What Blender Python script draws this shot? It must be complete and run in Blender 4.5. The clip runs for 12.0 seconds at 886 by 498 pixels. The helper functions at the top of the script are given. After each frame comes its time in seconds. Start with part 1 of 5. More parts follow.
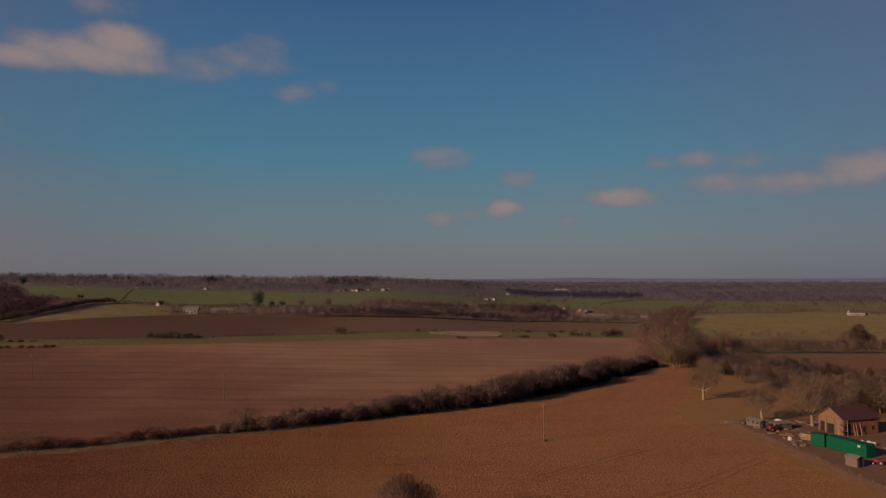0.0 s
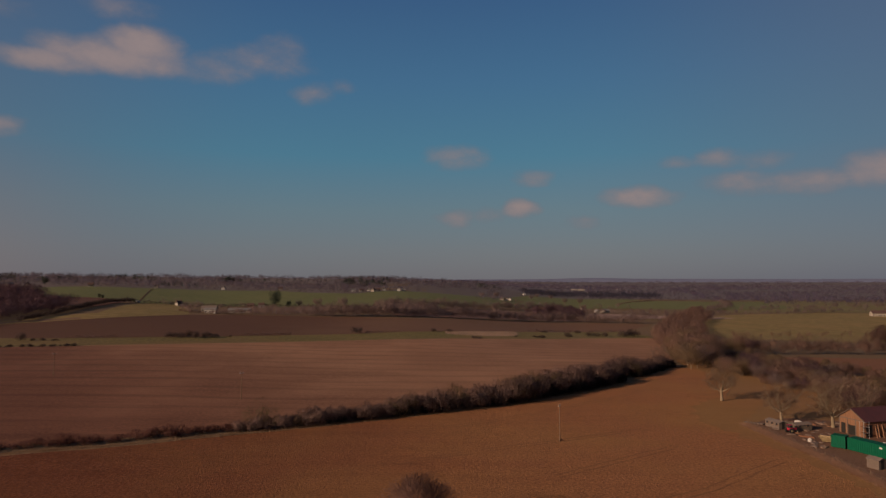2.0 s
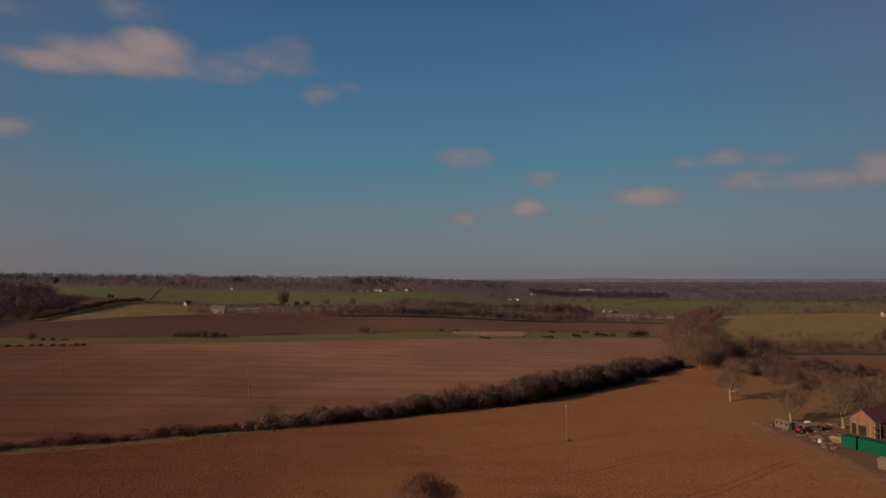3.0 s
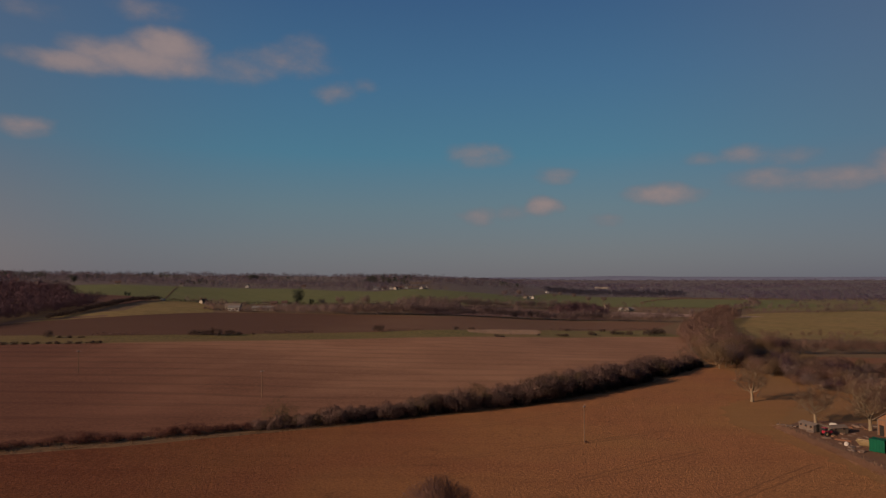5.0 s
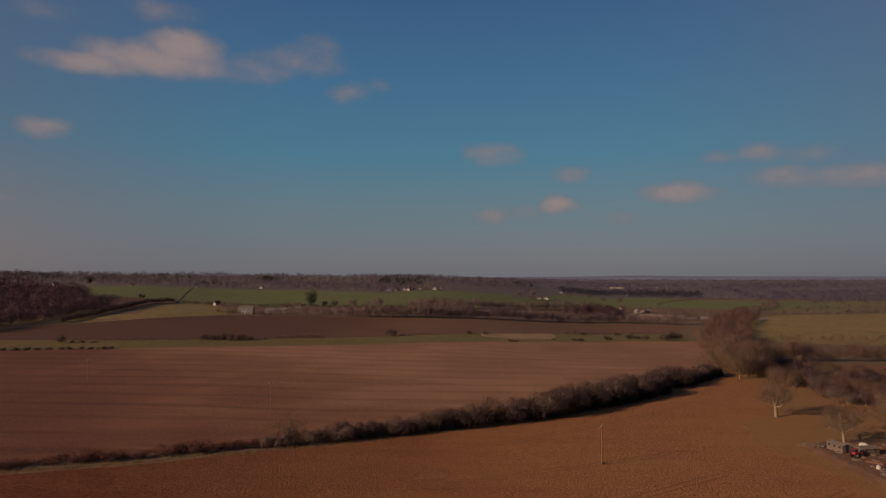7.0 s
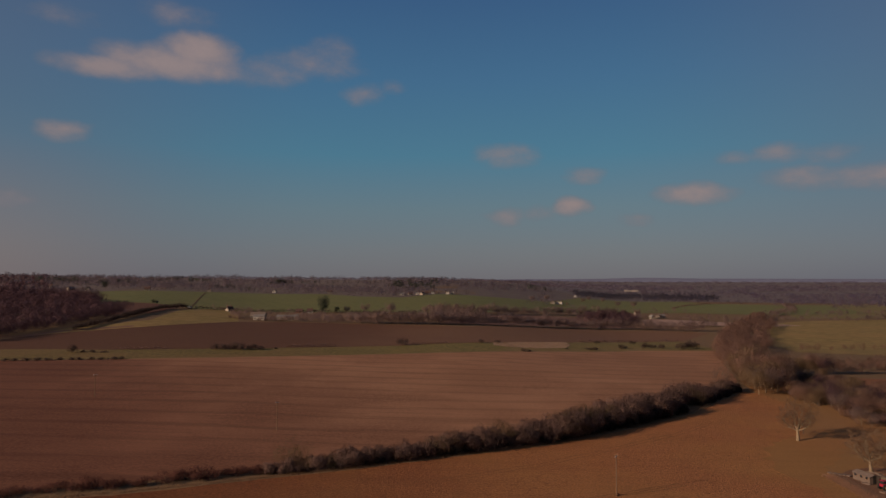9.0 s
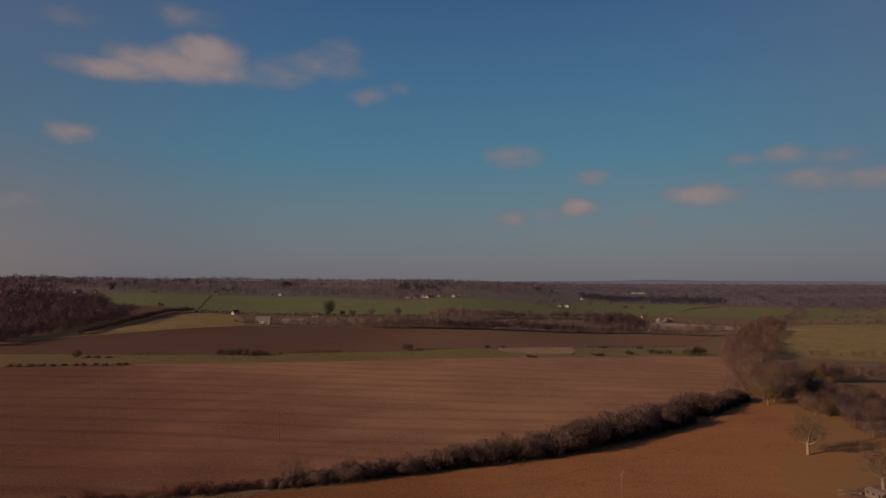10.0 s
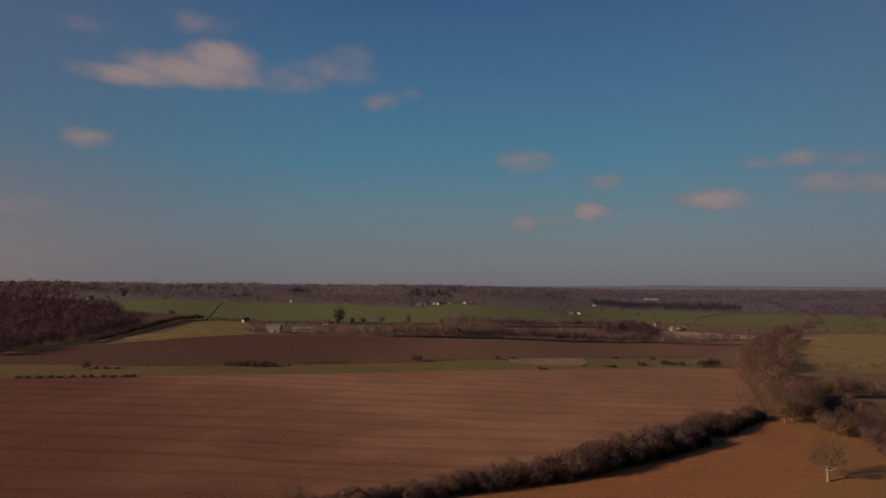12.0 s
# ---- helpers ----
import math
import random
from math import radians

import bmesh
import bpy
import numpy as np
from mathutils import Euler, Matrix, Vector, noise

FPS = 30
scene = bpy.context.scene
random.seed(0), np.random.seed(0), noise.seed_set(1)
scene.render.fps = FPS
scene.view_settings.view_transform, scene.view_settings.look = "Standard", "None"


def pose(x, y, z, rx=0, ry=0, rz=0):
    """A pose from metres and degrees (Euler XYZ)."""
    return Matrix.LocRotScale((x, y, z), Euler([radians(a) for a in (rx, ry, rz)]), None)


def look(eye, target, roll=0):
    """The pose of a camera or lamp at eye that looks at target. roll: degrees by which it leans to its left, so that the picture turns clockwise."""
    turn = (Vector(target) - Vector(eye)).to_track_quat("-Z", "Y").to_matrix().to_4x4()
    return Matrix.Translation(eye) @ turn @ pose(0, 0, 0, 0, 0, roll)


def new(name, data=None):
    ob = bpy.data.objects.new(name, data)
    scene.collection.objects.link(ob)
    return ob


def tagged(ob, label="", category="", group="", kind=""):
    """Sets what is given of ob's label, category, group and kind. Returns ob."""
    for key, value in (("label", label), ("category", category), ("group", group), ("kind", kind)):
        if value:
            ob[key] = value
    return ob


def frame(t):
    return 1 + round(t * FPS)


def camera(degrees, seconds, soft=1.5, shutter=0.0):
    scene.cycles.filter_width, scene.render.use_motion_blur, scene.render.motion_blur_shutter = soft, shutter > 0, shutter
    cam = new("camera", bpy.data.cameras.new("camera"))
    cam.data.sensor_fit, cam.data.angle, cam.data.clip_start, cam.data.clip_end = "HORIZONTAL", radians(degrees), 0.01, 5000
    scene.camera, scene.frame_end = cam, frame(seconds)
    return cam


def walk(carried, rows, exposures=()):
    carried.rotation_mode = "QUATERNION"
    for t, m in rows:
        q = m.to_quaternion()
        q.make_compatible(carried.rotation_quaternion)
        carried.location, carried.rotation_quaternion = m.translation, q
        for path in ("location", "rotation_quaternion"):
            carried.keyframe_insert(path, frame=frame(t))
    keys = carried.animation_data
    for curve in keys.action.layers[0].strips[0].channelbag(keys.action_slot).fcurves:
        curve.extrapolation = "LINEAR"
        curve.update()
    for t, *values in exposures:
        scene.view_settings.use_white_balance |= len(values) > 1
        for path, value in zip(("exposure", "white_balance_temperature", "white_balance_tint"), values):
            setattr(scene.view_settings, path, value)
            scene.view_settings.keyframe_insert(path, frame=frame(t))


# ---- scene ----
from mathutils.geometry import delaunay_2d_cdt

cam = camera(68.0, 12.0, soft=1.35)
PATH = [
    (0.0, pose(0.00, 0.00, 36.00, 92.906, 0.031, 0.000)),
    (0.5, pose(0.04, -0.03, 35.92, 92.908, 0.030, 0.361)),
    (1.0, pose(0.07, -0.04, 35.85, 92.914, 0.020, 0.706)),
    (1.5, pose(0.13, -0.01, 35.81, 92.916, 0.000, 1.054)),
    (2.0, pose(0.23, 0.01, 35.78, 92.924, -0.005, 1.401)),
    (2.5, pose(0.36, 0.05, 35.74, 92.936, 0.000, 1.741)),
    (3.0, pose(0.48, 0.27, 35.66, 92.938, 0.010, 2.088)),
    (5.0, pose(0.47, 3.08, 35.66, 92.757, 0.020, 3.363)),
    (5.5, pose(0.44, 4.14, 36.15, 92.720, 0.010, 3.685)),
    (6.0, pose(0.46, 5.34, 36.88, 92.690, 0.008, 3.997)),
    (6.5, pose(0.52, 6.60, 37.89, 92.677, 0.012, 4.291)),
    (7.0, pose(0.60, 7.84, 38.98, 92.676, 0.015, 4.569)),
    (9.0, pose(1.46, 12.45, 43.51, 92.810, -0.015, 5.761)),
    (9.5, pose(1.69, 13.50, 44.74, 92.878, -0.055, 6.033)),
    (10.0, pose(1.94, 14.54, 45.96, 92.940, -0.090, 6.316)),
    (10.5, pose(2.18, 15.52, 47.14, 92.997, -0.118, 6.595)),
    (11.0, pose(2.33, 16.45, 48.25, 93.055, -0.141, 6.849)),
    (11.5, pose(2.47, 17.43, 49.22, 93.140, -0.174, 7.087)),
    (12.0, pose(2.78, 18.50, 49.93, 93.318, -0.205, 7.338)),
]
walk(cam, PATH)

# ---- light: low winter sun from behind the left shoulder, clear sky with small clouds ----
SUN_DIR = Vector((-0.85, -0.53, 0.0)).normalized()
SUN_EL = radians(18.5)
SUN_WAY = Vector((SUN_DIR.x * math.cos(SUN_EL), SUN_DIR.y * math.cos(SUN_EL), math.sin(SUN_EL)))
sun_data = bpy.data.lights.new("sun", "SUN")
sun_data.energy, sun_data.angle, sun_data.color = 4.9, radians(0.6), (1.0, 0.72, 0.51)
sun = new("sun", sun_data)
sun.matrix_world = look(SUN_WAY * 100, (0, 0, 0))

world = bpy.data.worlds.new("sky")
scene.world = world
world.use_nodes = True


class Graph:
    """Short forms for building node trees."""

    def __init__(self, tree):
        self.tree = tree
        tree.nodes.clear()

    def node(self, kind, **props):
        n = self.tree.nodes.new(kind)
        for key, value in props.items():
            setattr(n, key, value)
        return n

    def link(self, a, b):
        self.tree.links.new(a, b)

    def put(self, socket, value):
        if isinstance(value, bpy.types.NodeSocket):
            self.link(value, socket)
        else:
            socket.default_value = value

    def math(self, op, a, b=0.0, c=0.0, clamp=False):
        n = self.node("ShaderNodeMath", operation=op, use_clamp=clamp)
        for i, v in enumerate((a, b, c)):
            self.put(n.inputs[i], v)
        return n.outputs[0]

    def mix(self, fac, a, b, blend="MIX"):
        n = self.node("ShaderNodeMix", data_type="RGBA", blend_type=blend)
        self.put(n.inputs[0], fac)
        for i, v in ((6, a), (7, b)):
            self.put(n.inputs[i], (*v, 1) if isinstance(v, tuple) and len(v) == 3 else v)
        return n.outputs[2]

    def ramp(self, fac, stops):
        n = self.node("ShaderNodeValToRGB")
        while len(n.color_ramp.elements) < len(stops):
            n.color_ramp.elements.new(0.5)
        for e, (p, c) in zip(n.color_ramp.elements, stops):
            e.position, e.color = p, (*c, 1) if len(c) == 3 else c
        self.put(n.inputs[0], fac)
        return n.outputs[0]

    def noise(self, vector, scale, detail=4.0, rough=0.55, distort=0.0):
        n = self.node("ShaderNodeTexNoise")
        n.inputs["Scale"].default_value, n.inputs["Detail"].default_value = scale, detail
        n.inputs["Roughness"].default_value, n.inputs["Distortion"].default_value = rough, distort
        if vector is not None:
            self.link(vector, n.inputs["Vector"])
        return n.outputs[0]

    def mapped(self, vector, scale=(1, 1, 1), rot=0.0):
        n = self.node("ShaderNodeMapping")
        n.inputs["Scale"].default_value, n.inputs["Rotation"].default_value = scale, (0, 0, rot)
        self.link(vector, n.inputs["Vector"])
        return n.outputs[0]


# clouds: azimuth, elevation, half width, half height (degrees), thickness
CLOUDS = (
    (-28.6, 17.3, 6.6, 1.6, 1.0), (-26.3, 18.5, 3.4, 1.7, 1.1), (-33.4, 16.3, 4.6, 1.1, 0.95), (-21.0, 17.3, 4.5, 1.5, 0.5), (-17.2, 18.2, 5.0, 1.5, 0.48),
    (-15.6, 19.4, 2.8, 1.5, 0.5), (-12.9, 15.9, 2.1, 1.1, 0.59), (-28.2, 20.9, 3.6, 1.2, 0.48), (-36.5, 19.6, 3.0, 1.0, 0.36), (-0.2, 10.9, 3.3, 1.3, 0.64), (-10.5, 16.6, 1.6, 0.7, 0.39),
    (6.4, 9.0, 2.1, 0.85, 0.59), (-0.4, 5.6, 2.1, 0.95, 0.64), (5.4, 6.4, 1.9, 1.05, 0.89), (15.3, 7.1, 3.6, 1.1, 0.89), (3.0, 5.9, 2.0, 0.8, 0.44),
    (21.5, 10.0, 2.6, 1.0, 0.69), (18.6, 9.8, 2.2, 0.7, 0.44), (23.7, 7.9, 3.8, 1.2, 0.64), (27.9, 7.7, 4.1, 1.2, 0.69), (32.9, 8.3, 3.8, 1.7, 0.89), (25.0, 9.6, 2.5, 0.9, 0.49),
    (-36.2, 11.3, 2.3, 1.0, 0.84), (-40.8, 6.1, 4.0, 1.0, 0.54), (10.5, 5.2, 2.0, 0.7, 0.39),
)


def build_sky():
    g = Graph(world.node_tree)
    way = g.node("ShaderNodeTexCoord").outputs["Generated"]
    xyz = g.node("ShaderNodeSeparateXYZ")
    g.link(way, xyz.inputs[0])
    az = g.math("ARCTAN2", xyz.outputs[0], xyz.outputs[1])
    el = g.math("ARCSINE", xyz.outputs[2])
    sky = g.node("ShaderNodeTexSky", sky_type="NISHITA", sun_disc=False, sun_elevation=SUN_EL,
                 sun_rotation=math.atan2(SUN_DIR.x, SUN_DIR.y), air_density=1.0, dust_density=1.2, ozone_density=2.0)
    clear = g.node("ShaderNodeVectorMath", operation="SCALE")
    g.link(sky.outputs[0], clear.inputs[0])
    clear.inputs["Scale"].default_value = 0.05
    height = g.math("DIVIDE", el, radians(90), clamp=True)
    tone = g.ramp(height, ((0.0, (0.166, 0.158, 0.180)), (0.03, (0.157, 0.172, 0.198)), (0.07, (0.124, 0.190, 0.230)),
                           (0.12, (0.066, 0.194, 0.284)), (0.19, (0.053, 0.152, 0.275)), (0.28, (0.036, 0.098, 0.225)), (0.45, (0.02, 0.055, 0.13)), (1.0, (0.012, 0.035, 0.09))))
    # lens vignette painted into the sky: greyer away from its clearest part
    edge_tint = g.node("ShaderNodeMapRange", interpolation_type="SMOOTHSTEP")
    edge_tint.inputs["From Min"].default_value, edge_tint.inputs["From Max"].default_value, edge_tint.inputs["To Max"].default_value = 0.18, 0.75, 0.55
    g.link(g.math("ABSOLUTE", g.math("ADD", az, 0.06)), edge_tint.inputs["Value"])
    tone = g.mix(edge_tint.outputs[0], tone, (0.099, 0.110, 0.163))
    # warmer haze low down towards the sun's side
    side = g.node("ShaderNodeMapRange", interpolation_type="SMOOTHSTEP")
    side.inputs["From Min"].default_value, side.inputs["From Max"].default_value, side.inputs["To Max"].default_value = -0.42, -0.82, 0.75
    g.link(az, side.inputs["Value"])
    low = g.node("ShaderNodeMapRange", interpolation_type="SMOOTHSTEP")
    low.inputs["From Min"].default_value, low.inputs["From Max"].default_value = 0.24, 0.0
    g.link(el, low.inputs["Value"])
    tone = g.mix(g.math("MULTIPLY", side.outputs[0], low.outputs[0]), tone, (0.225, 0.172, 0.168))
    base = g.mix(0.8, clear.outputs[0], tone)
    # ragged cloud outlines
    flat = g.mapped(way, (1, 1, 1.7))
    wob = g.node("ShaderNodeTexNoise")
    wob.inputs["Scale"].default_value, wob.inputs["Detail"].default_value = 15.0, 3.0
    g.link(flat, wob.inputs["Vector"])
    wxyz = g.node("ShaderNodeSeparateColor")
    g.link(wob.outputs["Color"], wxyz.inputs[0])
    az2 = g.math("MULTIPLY_ADD", g.math("SUBTRACT", wxyz.outputs[0], 0.5), 0.045, az)
    el2 = g.math("MULTIPLY_ADD", g.math("SUBTRACT", wxyz.outputs[1], 0.5), 0.013, el)
    thick = None
    for a, e, w, h, s in CLOUDS:
        du = g.math("MULTIPLY_ADD", az2, 1 / radians(w), -a / w)
        dv = g.math("MULTIPLY_ADD", el2, 1 / radians(h), -e / h)
        r2 = g.math("MULTIPLY_ADD", dv, dv, g.math("MULTIPLY", du, du))
        d = g.math("MULTIPLY_ADD", r2, -0.85 * s, s)
        thick = d if thick is None else g.math("SMOOTH_MAX", thick, d, 0.25)
    fluff = g.noise(flat, 26.0, 6.0, 0.58)
    body = g.math("MULTIPLY_ADD", g.math("SUBTRACT", fluff, 0.5), 0.75, thick)
    cover = g.node("ShaderNodeMapRange", interpolation_type="SMOOTHSTEP")
    cover.inputs["From Min"].default_value, cover.inputs["From Max"].default_value = 0.0, 1.0
    cover.inputs["To Max"].default_value = 0.85
    g.link(body, cover.inputs["Value"])
    puff = g.mix(g.math("MULTIPLY", body, 0.9, clamp=True), (0.135, 0.135, 0.165), (0.315, 0.235, 0.220))
    final = g.mix(cover.outputs[0], base, puff)
    bg = g.node("ShaderNodeBackground")
    g.link(final, bg.inputs["Color"])
    bg.inputs["Strength"].default_value = 1.0
    out = g.node("ShaderNodeOutputWorld")
    g.link(bg.outputs[0], out.inputs["Surface"])


build_sky()


# ---- materials ----
def material(name, rough=0.9, metal=0.0, spec=0.2):
    m = bpy.data.materials.new(name)
    m.use_nodes = True
    g = Graph(m.node_tree)
    b = g.node("ShaderNodeBsdfPrincipled")
    b.inputs["Roughness"].default_value, b.inputs["Metallic"].default_value = rough, metal
    b.inputs["Specular IOR Level"].default_value = spec
    out = g.node("ShaderNodeOutputMaterial")
    g.link(b.outputs[0], out.inputs["Surface"])
    return m, g, b


def bump(g, b, height, strength, distance):
    n = g.node("ShaderNodeBump")
    n.inputs["Strength"].default_value, n.inputs["Distance"].default_value = strength, distance
    g.link(height, n.inputs["Height"])
    g.link(n.outputs[0], b.inputs["Normal"])


def where(g):
    return g.node("ShaderNodeNewGeometry").outputs["Position"]


def soil(name, dark, light, patch, rows=None, clump=0.6, relief=0.6, angle=0.0, row_depth=0.5, side_shade=0.0, shade_span=(5.0, -130.0), slope=(1.0, 0.0, 0.0), cracks=0.0):
    """Field soil or sward: clods, broad patches and, with rows given, drill lines that many metres apart."""
    m, g, b = material(name, 0.95, spec=0.1)
    p = where(g)
    fine = g.noise(p, clump * 2.2, 4.0, 0.7)
    broad = g.noise(p, 0.018, 4.0, 0.55, 0.6)
    mid = g.noise(g.mapped(p, (0.028, 0.20, 1), angle), 1.0, 6.0, 0.68)
    col = g.mix(g.ramp(fine, ((0.37, (0, 0, 0)), (0.63, (1, 1, 1)))), dark, light)
    col = g.mix(g.math("MULTIPLY", g.ramp(broad, ((0.42, (0, 0, 0)), (0.66, (1, 1, 1)))), 0.55), col, patch)
    col = g.mix(g.math("MULTIPLY", g.ramp(mid, ((0.45, (0, 0, 0)), (0.72, (1, 1, 1)))), 0.35), col, dark)
    height = fine
    if cracks:
        # shrinkage cracks between plates of dried mud, and single clods
        bent = g.node("ShaderNodeVectorMath", operation="MULTIPLY_ADD")
        jog = g.node("ShaderNodeTexNoise")
        jog.inputs["Scale"].default_value, jog.inputs["Detail"].default_value = 0.35, 4.0
        g.link(p, jog.inputs["Vector"])
        g.link(jog.outputs["Color"], bent.inputs[0])
        bent.inputs[1].default_value = (5.0, 5.0, 0.0)
        g.link(p, bent.inputs[2])
        plates = g.node("ShaderNodeTexVoronoi", feature="DISTANCE_TO_EDGE")
        plates.inputs["Scale"].default_value = 0.19
        g.link(bent.outputs[0], plates.inputs["Vector"])
        gap = g.ramp(plates.outputs["Distance"], ((0.0, (1, 1, 1)), (0.035, (0, 0, 0))))
        open_part = g.ramp(g.noise(p, 0.05, 3.0), ((0.45, (0, 0, 0)), (0.62, (1, 1, 1))))
        col = g.mix(g.math("MULTIPLY", g.math("MULTIPLY", gap, open_part), cracks), col, tuple(0.4 * c for c in dark))
        clods = g.ramp(g.noise(p, 1.3, 5.0, 0.75), ((0.36, (1, 1, 1)), (0.48, (0, 0, 0))))
        col = g.mix(g.math("MULTIPLY", clods, cracks), col, tuple(0.62 * c for c in dark))
    if rows:
        turned = g.mapped(p, (1, 1, 1), angle)
        sep = g.node("ShaderNodeSeparateXYZ")
        g.link(turned, sep.inputs[0])
        wander = g.noise(g.mapped(p, (0.012, 0.05, 1), angle), 1.0, 3.0)
        line = g.math("MULTIPLY_ADD", wander, 9.0, sep.outputs[1])
        wave = g.math("SINE", g.math("MULTIPLY", line, 2 * math.pi / rows))
        streak = g.noise(g.mapped(p, (0.010, 0.42, 1), angle), 1.0, 5.0, 0.62)
        band = g.math("MULTIPLY", g.ramp(g.math("MULTIPLY_ADD", wave, 0.5, 0.5), ((0.74, (0, 0, 0)), (0.99, (1, 1, 1)))),
                      g.ramp(streak, ((0.38, (0, 0, 0)), (0.62, (1, 1, 1)))))
        col = g.mix(g.math("MULTIPLY", band, row_depth), col, tuple(0.5 * c for c in dark))
        pale = g.ramp(streak, ((0.5, (0, 0, 0)), (0.75, (1, 1, 1))))
        col = g.mix(g.math("MULTIPLY", pale, 0.25), col, tuple(min(1, 1.25 * c) for c in light))
        thin = g.ramp(streak, ((0.30, (1, 1, 1)), (0.42, (0, 0, 0))))
        col = g.mix(g.math("MULTIPLY", thin, row_depth * 0.7), col, tuple(0.62 * c for c in dark))
        drill = g.math("SINE", g.math("MULTIPLY", sep.outputs[1], 2 * math.pi / 0.9))
        height = g.math("MULTIPLY_ADD", drill, 0.08, fine)
    if side_shade:
        # lens vignette put into the soil colour, darker towards one side
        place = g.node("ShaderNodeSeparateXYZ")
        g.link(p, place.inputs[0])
        shade_mask = g.node("ShaderNodeMapRange", interpolation_type="SMOOTHSTEP")
        shade_mask.inputs["From Min"].default_value, shade_mask.inputs["From Max"].default_value, shade_mask.inputs["To Max"].default_value = *shade_span, side_shade
        shade_pos = g.math("MULTIPLY_ADD", place.outputs[1], slope[1], g.math("MULTIPLY_ADD", place.outputs[0], slope[0], slope[2]))
        g.link(g.math("MULTIPLY_ADD", broad, 60.0, shade_pos), shade_mask.inputs["Value"])
        col = g.mix(shade_mask.outputs[0], col, (0.47, 0.37, 0.39), "MULTIPLY")
    g.link(col, b.inputs["Base Color"])
    bump(g, b, height, relief * 0.5, 0.25)
    return m


def twigs(name, dark, light, tint, patch=0.05, thin=0.5, crown=0.11, speckle=0.35, gauze=0.0):
    """Bare winter twigs: a faint shade of its own for each one, crowns that differ, and broad drifts of tint; gauze is the open part of a spray."""
    m, g, b = material(name, 0.9, spec=0.08)
    geo = g.node("ShaderNodeNewGeometry")
    own = g.node("ShaderNodeObjectInfo").outputs["Random"]
    tree = g.ramp(g.noise(geo.outputs["Position"], crown, 2.0, 0.5), ((0.34, (0, 0, 0)), (0.66, (1, 1, 1))))
    mixed = g.math("MULTIPLY_ADD", g.math("SUBTRACT", geo.outputs["Random Per Island"], 0.5), speckle, tree, clamp=True)
    col = g.mix(mixed, dark, light)
    col = g.mix(g.math("MULTIPLY", own, 0.6), col, tint)
    big = g.noise(geo.outputs["Position"], patch, 5.0, 0.6)
    col = g.mix(g.math("MULTIPLY", g.ramp(big, ((0.4, (0, 0, 0)), (0.62, (1, 1, 1)))), 0.6), col, tint)
    g.link(col, b.inputs["Base Color"])
    glow = g.node("ShaderNodeBsdfTranslucent")
    g.link(col, glow.inputs["Color"])
    both = g.node("ShaderNodeMixShader")
    both.inputs[0].default_value = thin
    g.link(b.outputs[0], both.inputs[1])
    g.link(glow.outputs[0], both.inputs[2])
    out = [n for n in m.node_tree.nodes if n.type == "OUTPUT_MATERIAL"][0]
    last = both
    if gauze:
        last = g.node("ShaderNodeMixShader")
        last.inputs[0].default_value = gauze
        g.link(both.outputs[0], last.inputs[1])
        g.link(g.node("ShaderNodeBsdfTransparent").outputs[0], last.inputs[2])
    g.link(last.outputs[0], out.inputs["Surface"])
    return m


def plain(name, colour, second=None, scale=2.0, rough=0.8, metal=0.0, stretch=(1, 1, 1), relief=0.2, spec=0.3):
    """A weathered surface: grain at one scale, stains at another."""
    m, g, b = material(name, rough, metal, spec)
    obj = g.node("ShaderNodeTexCoord").outputs["Object"]
    v = g.mapped(obj, stretch)
    grain = g.noise(v, scale * 6, 4.0)
    stain = g.noise(v, scale, 4.0, 0.6, 0.4)
    second = second or tuple(0.6 * c for c in colour)
    own = g.node("ShaderNodeObjectInfo").outputs["Random"]
    col = g.mix(g.ramp(stain, ((0.4, (0, 0, 0)), (0.7, (1, 1, 1)))), colour, second)
    col = g.mix(g.math("MULTIPLY", grain, 0.35), col, tuple(0.55 * c for c in colour))
    col = g.mix(g.math("MULTIPLY", own, 0.25), col, second)
    g.link(col, b.inputs["Base Color"])
    bump(g, b, grain, relief, 0.03)
    return m


M_ROUGH = soil("rough_grass", (0.118, 0.076, 0.044), (0.180, 0.116, 0.066), (0.150, 0.096, 0.052), clump=0.9)
# the next four soils carry a painted vignette in their colour
M_NEAR = soil("young_crop_soil", (0.182, 0.072, 0.030), (0.400, 0.171, 0.072), (0.300, 0.152, 0.053), clump=0.95, relief=2.6, side_shade=1.0, shade_span=(66.0, -62.0), cracks=0.36)
M_BIG = soil("drilled_soil", (0.172, 0.083, 0.046), (0.306, 0.156, 0.090), (0.346, 0.180, 0.104), rows=17.0, clump=0.6, angle=-0.03, side_shade=0.92, row_depth=0.5, shade_span=(104.0, -56.0), slope=(0.8, 0.7, -105.0))
M_DARK = soil("dark_ploughland", (0.116, 0.060, 0.037), (0.170, 0.092, 0.056), (0.150, 0.084, 0.049), clump=0.4, side_shade=0.65)
M_GRASS = soil("grass_strip", (0.090, 0.072, 0.028), (0.205, 0.156, 0.056), (0.205, 0.126, 0.060), clump=0.25, side_shade=0.32)
M_GREEN = soil("winter_wheat", (0.096, 0.101, 0.040), (0.142, 0.142, 0.056), (0.152, 0.138, 0.058), clump=0.08, rows=24.0, row_depth=0.15, angle=0.9)
M_GOLD = soil("pasture", (0.150, 0.108, 0.042), (0.236, 0.168, 0.065), (0.262, 0.164, 0.070), clump=0.06)
M_OLIVE = soil("olive_pasture", (0.120, 0.100, 0.044), (0.184, 0.148, 0.064), (0.172, 0.128, 0.066), clump=0.06)
M_PALE = soil("bare_pale_soil", (0.24, 0.155, 0.125), (0.34, 0.225, 0.178), (0.30, 0.20, 0.155), clump=0.3)
